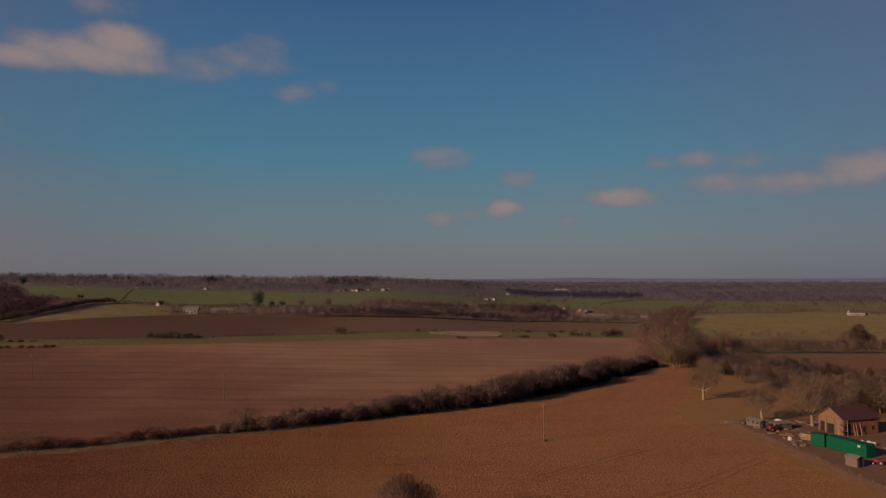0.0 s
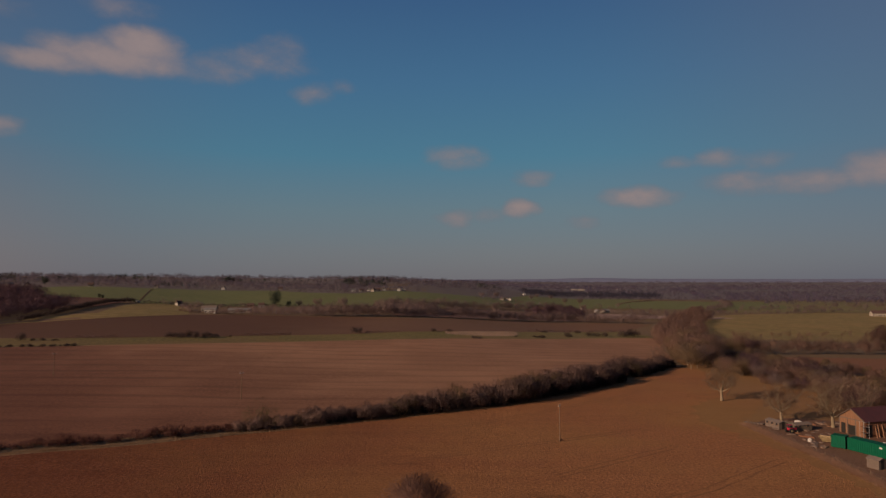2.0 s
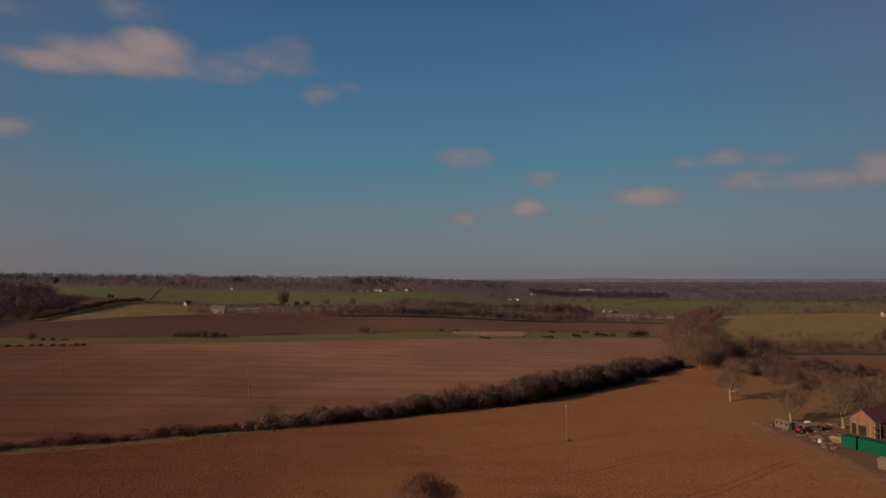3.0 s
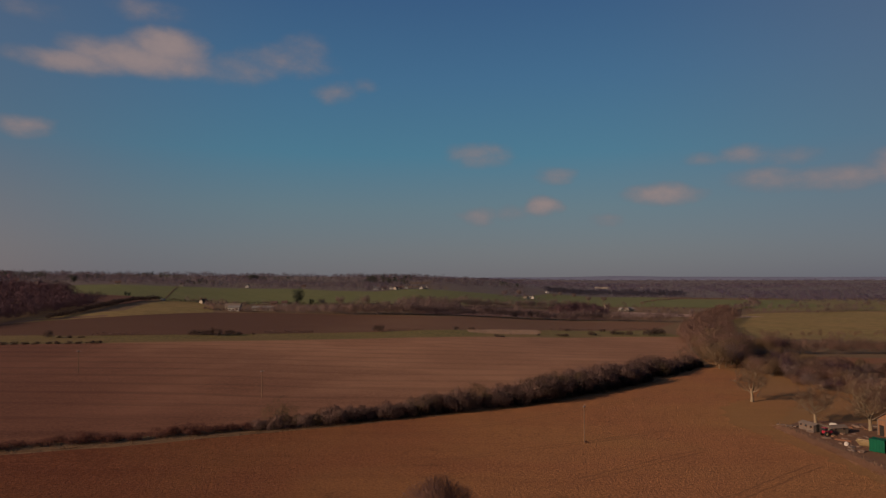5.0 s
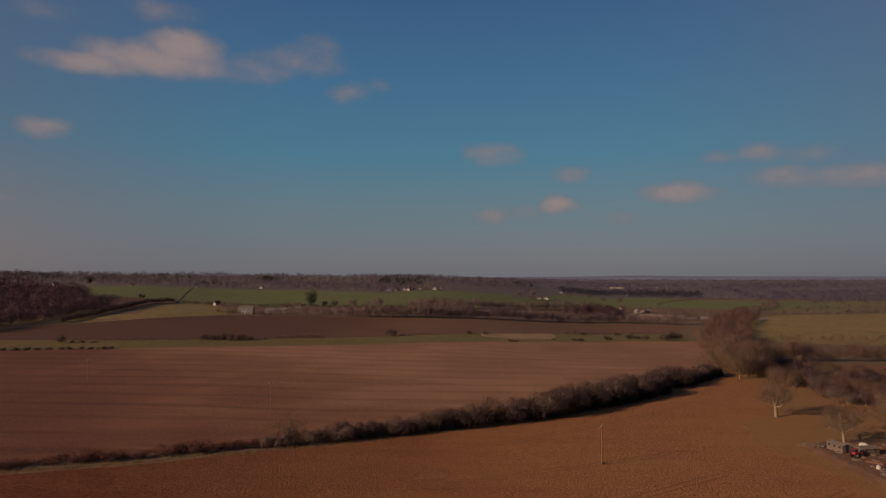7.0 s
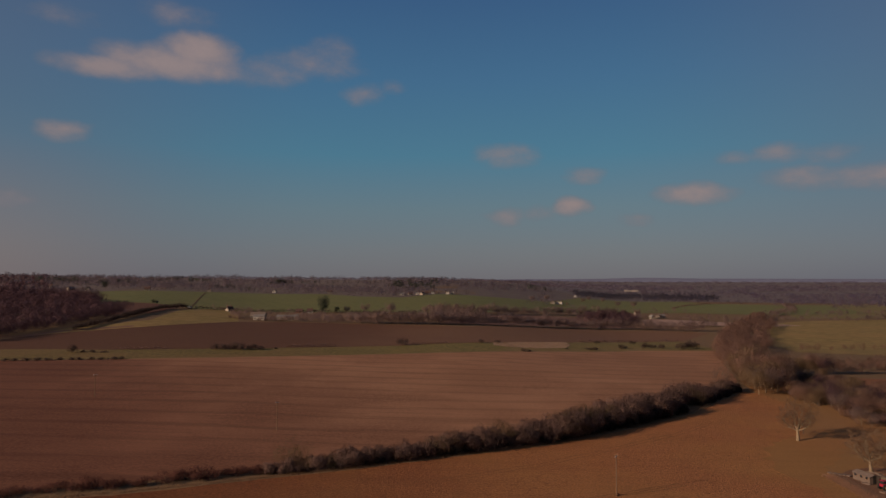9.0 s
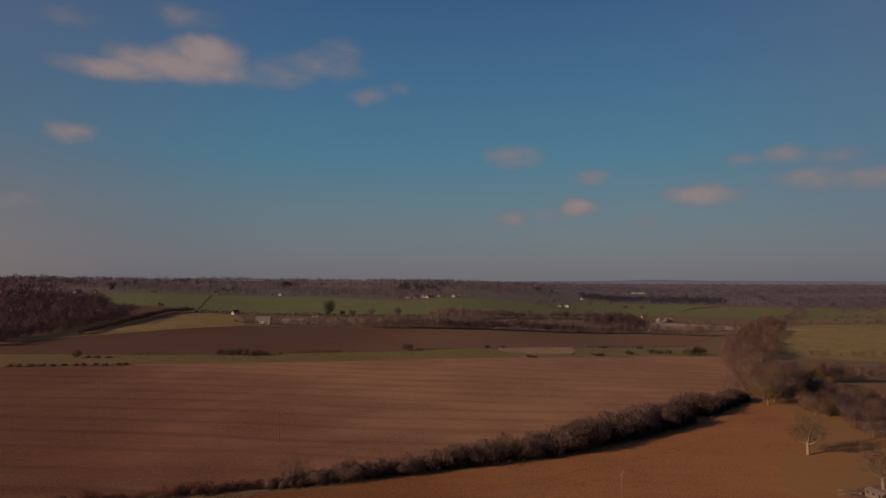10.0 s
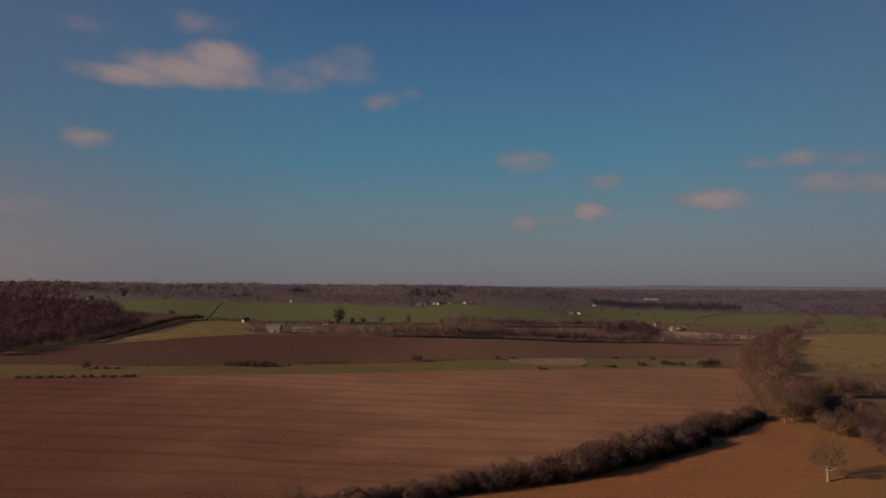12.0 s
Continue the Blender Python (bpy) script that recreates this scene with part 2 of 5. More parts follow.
M_PURPLE = soil("fallow", (0.085, 0.040, 0.030), (0.130, 0.064, 0.045), (0.090, 0.045, 0.034), clump=0.3)
M_VERGE = soil("verge_grass", (0.172, 0.080, 0.033), (0.320, 0.152, 0.062), (0.240, 0.130, 0.046), clump=1.0)
M_TRACK = soil("wheel_rut", (0.135, 0.058, 0.025), (0.270, 0.120, 0.053), (0.190, 0.092, 0.037), clump=1.5)
M_YARD = soil("yard_dirt", (0.105, 0.054, 0.034), (0.215, 0.116, 0.072), (0.150, 0.084, 0.054), clump=1.0)
# litter and grass tones pulled towards purple-grey, painting in the haze of distance
M_FLOOR_HAZE = soil("hazed_leaf_litter", (0.092, 0.070, 0.070), (0.142, 0.106, 0.100), (0.150, 0.124, 0.084), clump=0.03)
M_PLAIN_HAZE = soil("hazed_grassland", (0.100, 0.082, 0.082), (0.145, 0.118, 0.110), (0.118, 0.094, 0.104), clump=0.02)
M_REDSOIL = soil("red_ploughland", (0.150, 0.064, 0.035), (0.220, 0.098, 0.052), (0.180, 0.085, 0.042), clump=0.4)
M_CORNER = soil("tussock_grass", (0.180, 0.092, 0.040), (0.285, 0.146, 0.062), (0.225, 0.128, 0.050), clump=0.9)
M_DULL = soil("dull_stubble", (0.130, 0.070, 0.054), (0.190, 0.106, 0.080), (0.165, 0.092, 0.068), clump=0.3)
M_MARGIN = soil("dry_margin", (0.150, 0.092, 0.050), (0.255, 0.160, 0.090), (0.190, 0.118, 0.060), clump=1.6)

M_BARK = plain("bark", (0.24, 0.175, 0.115), (0.16, 0.125, 0.075), 1.2, 0.95, stretch=(3, 3, 0.6), relief=0.6)
M_BARK_DARK = plain("dark_bark", (0.13, 0.095, 0.070), (0.085, 0.07, 0.05), 1.2, 0.95, stretch=(3, 3, 0.6), relief=0.6)
M_TWIG_OAK = twigs("oak_twigs", (0.110, 0.063, 0.044), (0.205, 0.120, 0.080), (0.15, 0.090, 0.060), crown=0.4)
M_TWIG_HEDGE = twigs("hedge_twigs", (0.092, 0.058, 0.052), (0.225, 0.143, 0.119), (0.150, 0.094, 0.082), 0.05, 0.18, 0.3)
M_TWIG_RED = twigs("dogwood_twigs", (0.080, 0.034, 0.030), (0.14, 0.062, 0.050), (0.105, 0.050, 0.042), crown=0.4)
M_TWIG_WILLOW = twigs("willow_twigs", (0.180, 0.122, 0.074), (0.290, 0.196, 0.116), (0.240, 0.158, 0.096), crown=0.3)
M_SALLOW = twigs("sallow_twigs", (0.105, 0.074, 0.042), (0.180, 0.126, 0.070), (0.140, 0.098, 0.056), crown=0.3)
M_TWIG_MID = twigs("tree_twigs", (0.190, 0.113, 0.088), (0.325, 0.196, 0.148), (0.255, 0.152, 0.117), crown=0.2)
# twig purple made bluer and greyer: distance haze is put into the colour
M_TWIG_FAR_HAZE = twigs("hazed_wood_twigs", (0.116, 0.088, 0.106), (0.228, 0.172, 0.190), (0.100, 0.082, 0.106), 0.008, 0.5, 0.055, 0.1, 0.5)
M_TWIG_PURPLE = twigs("birch_wood_twigs", (0.064, 0.037, 0.046), (0.138, 0.078, 0.086), (0.092, 0.052, 0.063), 0.02, 0.2, 0.08, 0.15, 0.1)
M_EVERGREEN = twigs("evergreen_leaves", (0.026, 0.033, 0.026), (0.056, 0.066, 0.044), (0.040, 0.047, 0.036), 0.05, 0.3, 0.2)
# near-black leaves that hold the shade of the hedge bottom in their colour
M_HEDGE_SHADE = twigs("hedge_shade_leaves", (0.022, 0.018, 0.018), (0.045, 0.035, 0.032), (0.034, 0.026, 0.025), 0.1, 0.1, 0.5)
M_THORN = twigs("thorn_twigs", (0.044, 0.031, 0.029), (0.105, 0.072, 0.062), (0.070, 0.048, 0.043), 0.1, 0.15, 0.4)
M_REED = twigs("dry_reeds", (0.26, 0.178, 0.130), (0.40, 0.275, 0.210), (0.32, 0.22, 0.168))
# dark wood with the blue of haze mixed into its base colour
M_PLANTATION_HAZE = twigs("hazed_plantation_twigs", (0.048, 0.043, 0.060), (0.085, 0.072, 0.092), (0.06, 0.054, 0.074), 0.02, 0.4, 0.07, 0.1, 0.4)
M_TWIG_LINE = twigs("tree_line_twigs", (0.172, 0.120, 0.110), (0.315, 0.220, 0.186), (0.225, 0.155, 0.144), 0.03, 0.5, 0.09, 0.15, 0.08)
# violet-grey paints the haze over the far plain onto its woods
M_TWIG_PLAIN_HAZE = twigs("hazed_plain_twigs", (0.128, 0.098, 0.140), (0.225, 0.164, 0.212), (0.124, 0.098, 0.146), 0.006, 0.5, 0.035, 0.1, 0.5)
M_TWIG_CROWN = twigs("fine_crown_twigs", (0.150, 0.084, 0.068), (0.235, 0.134, 0.107), (0.180, 0.104, 0.085), 0.3, 0.5, 0.5)
M_STRAW = twigs("fence_straw", (0.27, 0.155, 0.100), (0.40, 0.240, 0.160), (0.33, 0.19, 0.128), 0.3, 0.5, 0.5)
M_DRY = twigs("dry_grass", (0.15, 0.085, 0.050), (0.28, 0.175, 0.105), (0.20, 0.118, 0.068), 0.3)

M_POLE = plain("pole_timber", (0.165, 0.098, 0.061), (0.120, 0.074, 0.047), 1.0, 0.85, stretch=(4, 4, 0.5))
M_STEEL = plain("galvanised_steel", (0.42, 0.42, 0.42), (0.30, 0.29, 0.28), 3.0, 0.5, 0.6)
M_INSUL = plain("insulator", (0.32, 0.20, 0.14), None, 5.0, 0.3)
M_GREENPAINT = plain("green_container_paint", (0.001, 0.080, 0.040), (0.001, 0.062, 0.031), 0.8, 0.6, spec=0.12)
M_TIMBER = plain("larch_boards", (0.20, 0.085, 0.044), (0.14, 0.060, 0.031), 0.9, 0.8, stretch=(4, 4, 0.5))
M_TIMBER_PALE = plain("fresh_boards", (0.23, 0.115, 0.062), (0.16, 0.080, 0.044), 0.9, 0.8, stretch=(4, 4, 0.5))
M_ROOF_RED = plain("rust_roof_sheet", (0.080, 0.025, 0.024), (0.052, 0.020, 0.020), 0.7, 0.6, relief=0.3)
M_ROOF_TILE = plain("clay_tiles", (0.092, 0.050, 0.040), (0.068, 0.040, 0.034), 0.8, 0.85, relief=0.5)
M_ROOF_GREY = plain("grey_roof", (0.19, 0.175, 0.165), (0.12, 0.11, 0.105), 0.6, 0.8)
M_FELT = plain("shed_felt", (0.17, 0.125, 0.10), (0.12, 0.09, 0.075), 1.5, 0.9)
M_SHED = plain("grey_shed_boards", (0.15, 0.108, 0.085), (0.105, 0.078, 0.062), 1.5, 0.9, stretch=(1, 1, 5))
M_WHITE = plain("white_render", (0.48, 0.44, 0.39), (0.36, 0.33, 0.29), 0.5, 0.8)
M_BRICK = plain("brick_wall", (0.19, 0.098, 0.070), (0.14, 0.075, 0.055), 0.9, 0.9)
M_CREAM = plain("cream_render", (0.33, 0.28, 0.225), (0.25, 0.21, 0.17), 0.6, 0.85)
M_GLASS = plain("dark_window", (0.030, 0.034, 0.040), None, 1.0, 0.12, spec=0.6, relief=0.0)
M_DARKIN = plain("dark_opening", (0.022, 0.018, 0.015), None, 1.0, 0.9)
M_RED = plain("red_paint", (0.34, 0.018, 0.040), (0.26, 0.015, 0.030), 1.5, 0.4, spec=0.5)
M_RUBBER = plain("black_rubber", (0.022, 0.021, 0.020), None, 3.0, 0.8)
M_BAG = plain("white_woven_bag", (0.46, 0.41, 0.37), (0.36, 0.32, 0.28), 2.0, 0.8)
M_YELLOW = plain("faded_yellow_paint", (0.40, 0.29, 0.15), (0.32, 0.22, 0.11), 1.5, 0.6)
M_CONCRETE = plain("concrete", (0.165, 0.115, 0.090), (0.115, 0.082, 0.066), 1.5, 0.9)
M_RUBBLE = plain("rubble", (0.20, 0.125, 0.088), (0.13, 0.085, 0.062), 3.0, 0.95)
# blue-grey base colour stands for the haze in front of the hills
M_HILLS_HAZE = plain("distant_hills", (0.155, 0.165, 0.235), (0.135, 0.145, 0.21), 0.004, 1.0, spec=0.0)


# ---- shape of the land ----
def smooth(a, b, v):
    s = min(1.0, max(0.0, (v - a) / (b - a)))
    return s * s * (3 - 2 * s)


def profile(knots, d):
    if d <= knots[0][0]:
        return knots[0][1]
    for (a, za), (b, zb) in zip(knots, knots[1:]):
        if d <= b:
            return za + (zb - za) * (0.5 * smooth(a, b, d) + 0.5 * (d - a) / (b - a))
    return knots[-1][1]


LEFT = ((300, 0), (520, 2), (700, 6), (1050, 20), (1300, 26), (1600, 36), (2200, 48), (4800, 52))
RIGHT = ((250, 0), (520, -6), (650, -10), (900, -8), (1500, -6), (2400, 5), (3400, 14), (4300, 34), (4800, 36))


def terrain(x, y):
    """Height of the ground: a flat valley floor, a hillside rising on one side and a dip on the other."""
    if y <= 0:
        return 0.0
    d, u = math.hypot(x, y), x / max(y, 1.0)
    s = smooth(-0.12, 0.2, u)
    z = profile(LEFT, d) * (1 - s) + profile(RIGHT, d) * s
    z += 9 * smooth(0.35, 0.6, -u) * smooth(450, 800, d) * (1 - 0.55 * smooth(900, 1700, d))
    return z + 2.0 * smooth(0.05, 0.5, -u) * smooth(120, 300, d)


def mesh_of(name, verts, faces, mat, shade=False):
    me = bpy.data.meshes.new(name)
    me.from_pydata(verts, [], faces)
    me.materials.append(mat)
    if shade:
        me.polygons.foreach_set("use_smooth", [True] * len(me.polygons))
    me.update()
    return me


def part(name, bm, mat, parent, label=""):
    """Links a bmesh as one mesh object under a thing or a part."""
    me = bpy.data.meshes.new(name)
    bm.to_mesh(me)
    bm.free()
    me.materials.append(mat)
    ob = new(name, me)
    ob.parent = parent
    if label:
        tagged(ob, label)
    return ob


def mesh_part(name, me, parent, label=""):
    ob = new(name, me)
    ob.parent = parent
    if label:
        tagged(ob, label)
    return ob


def box(bm, x0, y0, z0, x1, y1, z1, bevel=0.0):
    m = Matrix.LocRotScale(((x0 + x1) / 2, (y0 + y1) / 2, (z0 + z1) / 2), None, (x1 - x0, y1 - y0, z1 - z0))
    made = bmesh.ops.create_cube(bm, size=1.0, matrix=m)
    if bevel:
        edges = list({e for v in made["verts"] for e in v.link_edges})
        bmesh.ops.bevel(bm, geom=edges, offset=bevel, segments=1, affect="EDGES", profile=0.5)
    return bm


def boxed(*args, bevel=0.0):
    return box(bmesh.new(), *args, bevel=bevel)


def rod(bm, a, b, r0, r1, n=8):
    a, b = Vector(a), Vector(b)
    way = b - a
    turn = way.to_track_quat("Z", "Y").to_matrix().to_4x4()
    m = Matrix.Translation((a + b) / 2) @ turn
    bmesh.ops.create_cone(bm, cap_ends=True, segments=n, radius1=r0, radius2=r1, depth=way.length, matrix=m)
    return bm


def rodded(*args, n=8):
    return rod(bmesh.new(), *args, n=n)


# ---- the ground: one sheet to the horizon ----
def build_ground():
    radii = [0, 12, 25, 40, 55, 70, 85] + [100 + 10 * i for i in range(60)] + [700 + 20 * i for i in range(40)]
    radii += [1500 + 50 * i for i in range(20)] + [2500 + 115 * i for i in range(21)]
    turns = 240
    verts, faces = [(0, 0, 0)], []
    for r in radii[1:]:
        for k in range(turns):
            a = 2 * math.pi * k / turns
            x, y = r * math.sin(a), r * math.cos(a)
            verts.append((x, y, terrain(x, y)))
    for k in range(turns):
        faces.append((0, 1 + (k + 1) % turns, 1 + k))
    for i in range(len(radii) - 2):
        for k in range(turns):
            a, b = 1 + i * turns + k, 1 + i * turns + (k + 1) % turns
            faces.append((a, b, b + turns, a + turns))
    ob = new("ground", mesh_of("ground", verts, faces, M_ROUGH, True))
    tagged(ob, "rough brown winter grassland running out to low hills", "ground", kind="structure")


build_ground()


def ragged(points, step, amount, rng, closed=True):
    """The outline with points every few metres, each pushed a little off the line."""
    out = []
    n = len(points)
    for i in range(n if closed else n - 1):
        a, b = Vector(points[i]), Vector(points[(i + 1) % n])
        k = max(1, int((b - a).length / step))
        for j in range(k):
            p = a.lerp(b, j / k)
            out.append((p.x + rng.uniform(-amount, amount), p.y + rng.uniform(-amount, amount)))
    return out


def inside(p, poly):
    x, y = p
    hit = False
    for (x0, y0), (x1, y1) in zip(poly, poly[1:] + poly[:1]):
        if (y0 > y) != (y1 > y) and x < (x1 - x0) * (y - y0) / (y1 - y0) + x0:
            hit = not hit
    return hit


def field(name, label, points, mat, level, step=12.0, rag=0.5, category="field"):
    """A field lying on the land."""
    rng = random.Random(name + str(points[0]))
    rim = ragged(points, step * 0.5, rag, rng)
    xs, ys = [p[0] for p in rim], [p[1] for p in rim]
    pts = [Vector(p) for p in rim]
    x = min(xs) + step * 0.5
    while x < max(xs):
        y = min(ys) + step * 0.5
        while y < max(ys):
            p = (x + rng.uniform(-1, 1) * step * 0.2, y + rng.uniform(-1, 1) * step * 0.2)
            if inside(p, rim):
                pts.append(Vector(p))
            y += step
        x += step
    n = len(rim)
    edges = [(i, (i + 1) % n) for i in range(n)]
    v, _, f, _, _, _ = delaunay_2d_cdt(pts, edges, [list(range(n))], 1, 0.01)
    verts = []
    for p in v:
        d = math.hypot(p.x, p.y)
        verts.append((p.x, p.y, terrain(p.x, p.y) + 0.015 + level * (0.004 + 0.00002 * d + 1e-7 * d * d)))
    me = mesh_of(name, verts, [tuple(q) for q in f], mat, True)
    if me.polygons and me.polygons[0].normal.z < 0:
        me.flip_normals()
    ob = new(name, me)
    return tagged(ob, label, category, kind="structure")


HEDGE = ((-330, 26), (-150, 111), (-92, 138.3), (-79.4, 143), (-51.4, 157.5), (-35.8, 165.9), (-12.9, 180.4), (12.5, 195), (38, 218), (60, 240.5), (73, 261), (94, 292))
STRIP_NEAR = ((-420, 285), (-264, 326), (-223, 334), (-160, 352), (-121, 368), (-77, 388), (-29, 410), (25, 447), (91, 492), (152, 503))
STRIP_FAR = ((-420, 332), (-303, 369), (-247, 378), (-214, 384), (-164, 396), (-103, 424), (-69, 440), (-14, 480), (50, 535), (109, 591), (150, 612))
PLOUGH_FAR = ((-420, 372), (-332, 404), (-327, 426), (-315, 466), (-286, 500), (-240, 583), (-199, 600), (-130, 598), (-43, 600), (63, 708), (159, 735), (205, 710))

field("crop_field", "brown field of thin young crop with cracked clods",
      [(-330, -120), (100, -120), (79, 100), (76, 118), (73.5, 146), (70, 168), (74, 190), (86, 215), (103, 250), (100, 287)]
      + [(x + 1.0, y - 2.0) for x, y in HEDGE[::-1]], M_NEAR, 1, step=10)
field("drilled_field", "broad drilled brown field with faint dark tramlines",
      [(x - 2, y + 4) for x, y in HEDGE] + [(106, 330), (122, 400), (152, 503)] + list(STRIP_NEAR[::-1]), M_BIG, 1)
field("grass_strip", "rough green grass strip along a ditch", list(STRIP_NEAR) + list(STRIP_FAR[::-1]), M_GRASS, 1, step=10, rag=1.2)
field("ploughed_field", "dark ploughed field in the valley", list(STRIP_FAR) + list(PLOUGH_FAR[::-1]), M_DARK, 1, step=15, rag=0.8)
field("pasture", "yellow-green pasture below the hillside",
      [(-329, 434), (-286, 502), (-241, 585), (-292, 702), (-332, 678), (-325, 630), (-302, 545), (-330, 480)], M_GOLD, 1, step=15)
field("fallow_field", "purple-brown fallow field on the hillside",
      [(-432, 680), (-382, 692), (-347, 684), (-330, 600), (-345, 560), (-400, 560)], M_PURPLE, 1, step=15)
field("wheat_hillside", "broad green winter wheat field on a hillside",
      [(-440, 690), (-384, 696), (-334, 682), (-293, 707), (-206, 734), (-95, 758), (-55, 880), (0, 1005), (70, 1225), (-30, 1150), (-122, 1115),
       (-157, 990), (-230, 1000), (-302, 1065), (-400, 1040), (-465, 1000), (-545, 842), (-560, 780)], M_GREEN, 2, step=20, rag=2)
field("wheat_field", "distant green field beyond the trees",
      [(70, 1130), (140, 1090), (280, 1095), (394, 1045), (560, 1100), (640, 1420), (540, 1425), (436, 1482), (400, 1602), (167, 1590), (75, 1240)], M_GREEN, 2, step=30, rag=3)
field("pasture", "gold-green meadow with dry patches beyond the trees",
      [(205, 500), (312, 465), (520, 520), (760, 900), (615, 915), (519, 952), (370, 900), (280, 800), (225, 660)], M_GOLD, 2, step=20, rag=1.5)
field("pasture", "far olive pasture with scattered trees",
      [(380, 960), (520, 970), (700, 930), (1200, 1350), (700, 1450), (560, 1410), (420, 1040)], M_OLIVE, 1, step=30, rag=3)
field("ploughed_field", "reddish ploughed strip between bare woods",
      [(150, 288), (156, 348), (183, 349), (330, 345), (330, 262), (182, 250), (166, 262)], M_REDSOIL, 2, step=15)
field("fallow_field", "pale bare field behind a tree line",
      [(172, 800), (176, 912), (196, 930), (240, 900), (280, 858), (318, 850), (340, 815), (300, 800), (232, 812)], M_PALE, 2, step=15)
field("fallow_field", "narrow brown field between two hedges",
      [(-60, 625), (-85, 735), (-38, 758), (50, 848), (110, 870), (150, 770), (60, 725), (-20, 640)], M_DULL, 1, step=15)
field("wheat_field", "green field dipping behind a hedgerow",
      [(-93, 757), (-40, 770), (8, 868), (60, 932), (110, 985), (182, 1068), (142, 1093), (74, 1134), (76, 1240), (2, 1006), (-53, 881)], M_GREEN, 3, step=15, rag=1)
field("grass_verge", "olive grass verge beside a wire fence",
      [(72.6, 170), (74.2, 146), (75.2, 118), (77, 90), (72, 90), (70.5, 122), (68.5, 146), (62, 172), (66, 192), (78, 205), (92, 218), (98, 212), (88, 196), (79, 182)], M_VERGE, 3, step=5, rag=1.6)
field("rough_corner", "orange-brown tussocky grass under bare oaks",
      [(71, 168), (75, 190), (87, 215), (102, 250), (99, 287), (106, 330), (150, 330), (151, 288), (166, 262), (182, 250), (330, 262), (330, 170), (141, 160), (118, 169), (98, 173), (86, 177)], M_CORNER, 1, step=10, rag=0.6)
field("yard_ground", "trodden dirt yard scattered with rubble",
      [(73.4, 170.5), (75, 150), (75.8, 118), (78, 95), (140, 95), (140, 160), (118, 170), (98, 174), (86, 178)], M_YARD, 4, step=6, rag=0.8)


def strip(name, label, line, width, mat, level, rng_seed=1, category="track"):
    """A narrow ribbon that follows the land."""
    rng = random.Random(rng_seed)
    pts = ragged(line, 3.0, 0.26, rng, closed=False) + [line[-1]]
    verts, faces = [], []
    for i, p in enumerate(pts):
        a, b = Vector(pts[max(0, i - 1)]), Vector(pts[min(len(pts) - 1, i + 1)])
        side = (b - a).normalized().orthogonal()
        w = width * rng.uniform(0.35, 0.65)
        for s in (-w, w):
            q = Vector(p) + side * s
            d = math.hypot(q.x, q.y)
            verts.append((q.x, q.y, terrain(q.x, q.y) + 0.015 + level * (0.004 + 0.00002 * d + 1e-7 * d * d)))
        if i:
            faces.append((2 * i - 2, 2 * i - 1, 2 * i + 1, 2 * i))
    me = mesh_of(name, verts, faces, mat)
    if me.polygons[0].normal.z < 0:
        me.flip_normals()
    return tagged(new(name, me), label, category, kind="structure")


for row in (((-50, 139), (-43.7, 142.8), (-32, 149.4), (-19.1, 155.5), (-5, 164)), ((-5, 164), (10, 174.3), (30, 192), (51, 211), (60, 222)), ((5, 143), (28, 155), (38, 161)),
            ((20, 103), (43, 117.5), (64.8, 136.7)), ((17.8, 124.5), (31, 135), (45.4, 146)), ((-40, 118), (-22, 128), (2, 141))):
    for off in (0.0, 1.9):
        strip("wheel_rut", "dark wheel rut pressed into the crop", [(x + 0.5 * off, y - 0.85 * off) for x, y in row], 0.32, M_TRACK, 2, int(row[0][0] + off))
strip("field_margin", "pale dry grass margin under the hedge", [(x + 0.9, y - 2.2) for x, y in HEDGE[1:-1]], 1.5, M_MARGIN, 3, 5, "grass margin")
strip("field_margin", "pale dry grass edge of the drilled field", [(x, y - 1) for x, y in STRIP_NEAR], 2.0, M_MARGIN, 2, 6, "grass margin")
strip("farm_track", "thin dark track climbing the green hillside", ((-334, 678), (-385, 800), (-445, 945)), 1.4, M_DARK, 4, 7)
strip("farm_track", "dull farm track below the wood", ((-420, 400), (-331, 430), (-322, 468), (-293, 505)), 6.0, M_DULL, 3, 8)
strip("ditch", "dark ditch line in the grass strip", [(x, y - 2) for x, y in STRIP_FAR[2:9]], 1.6, M_DARK, 3, 9)


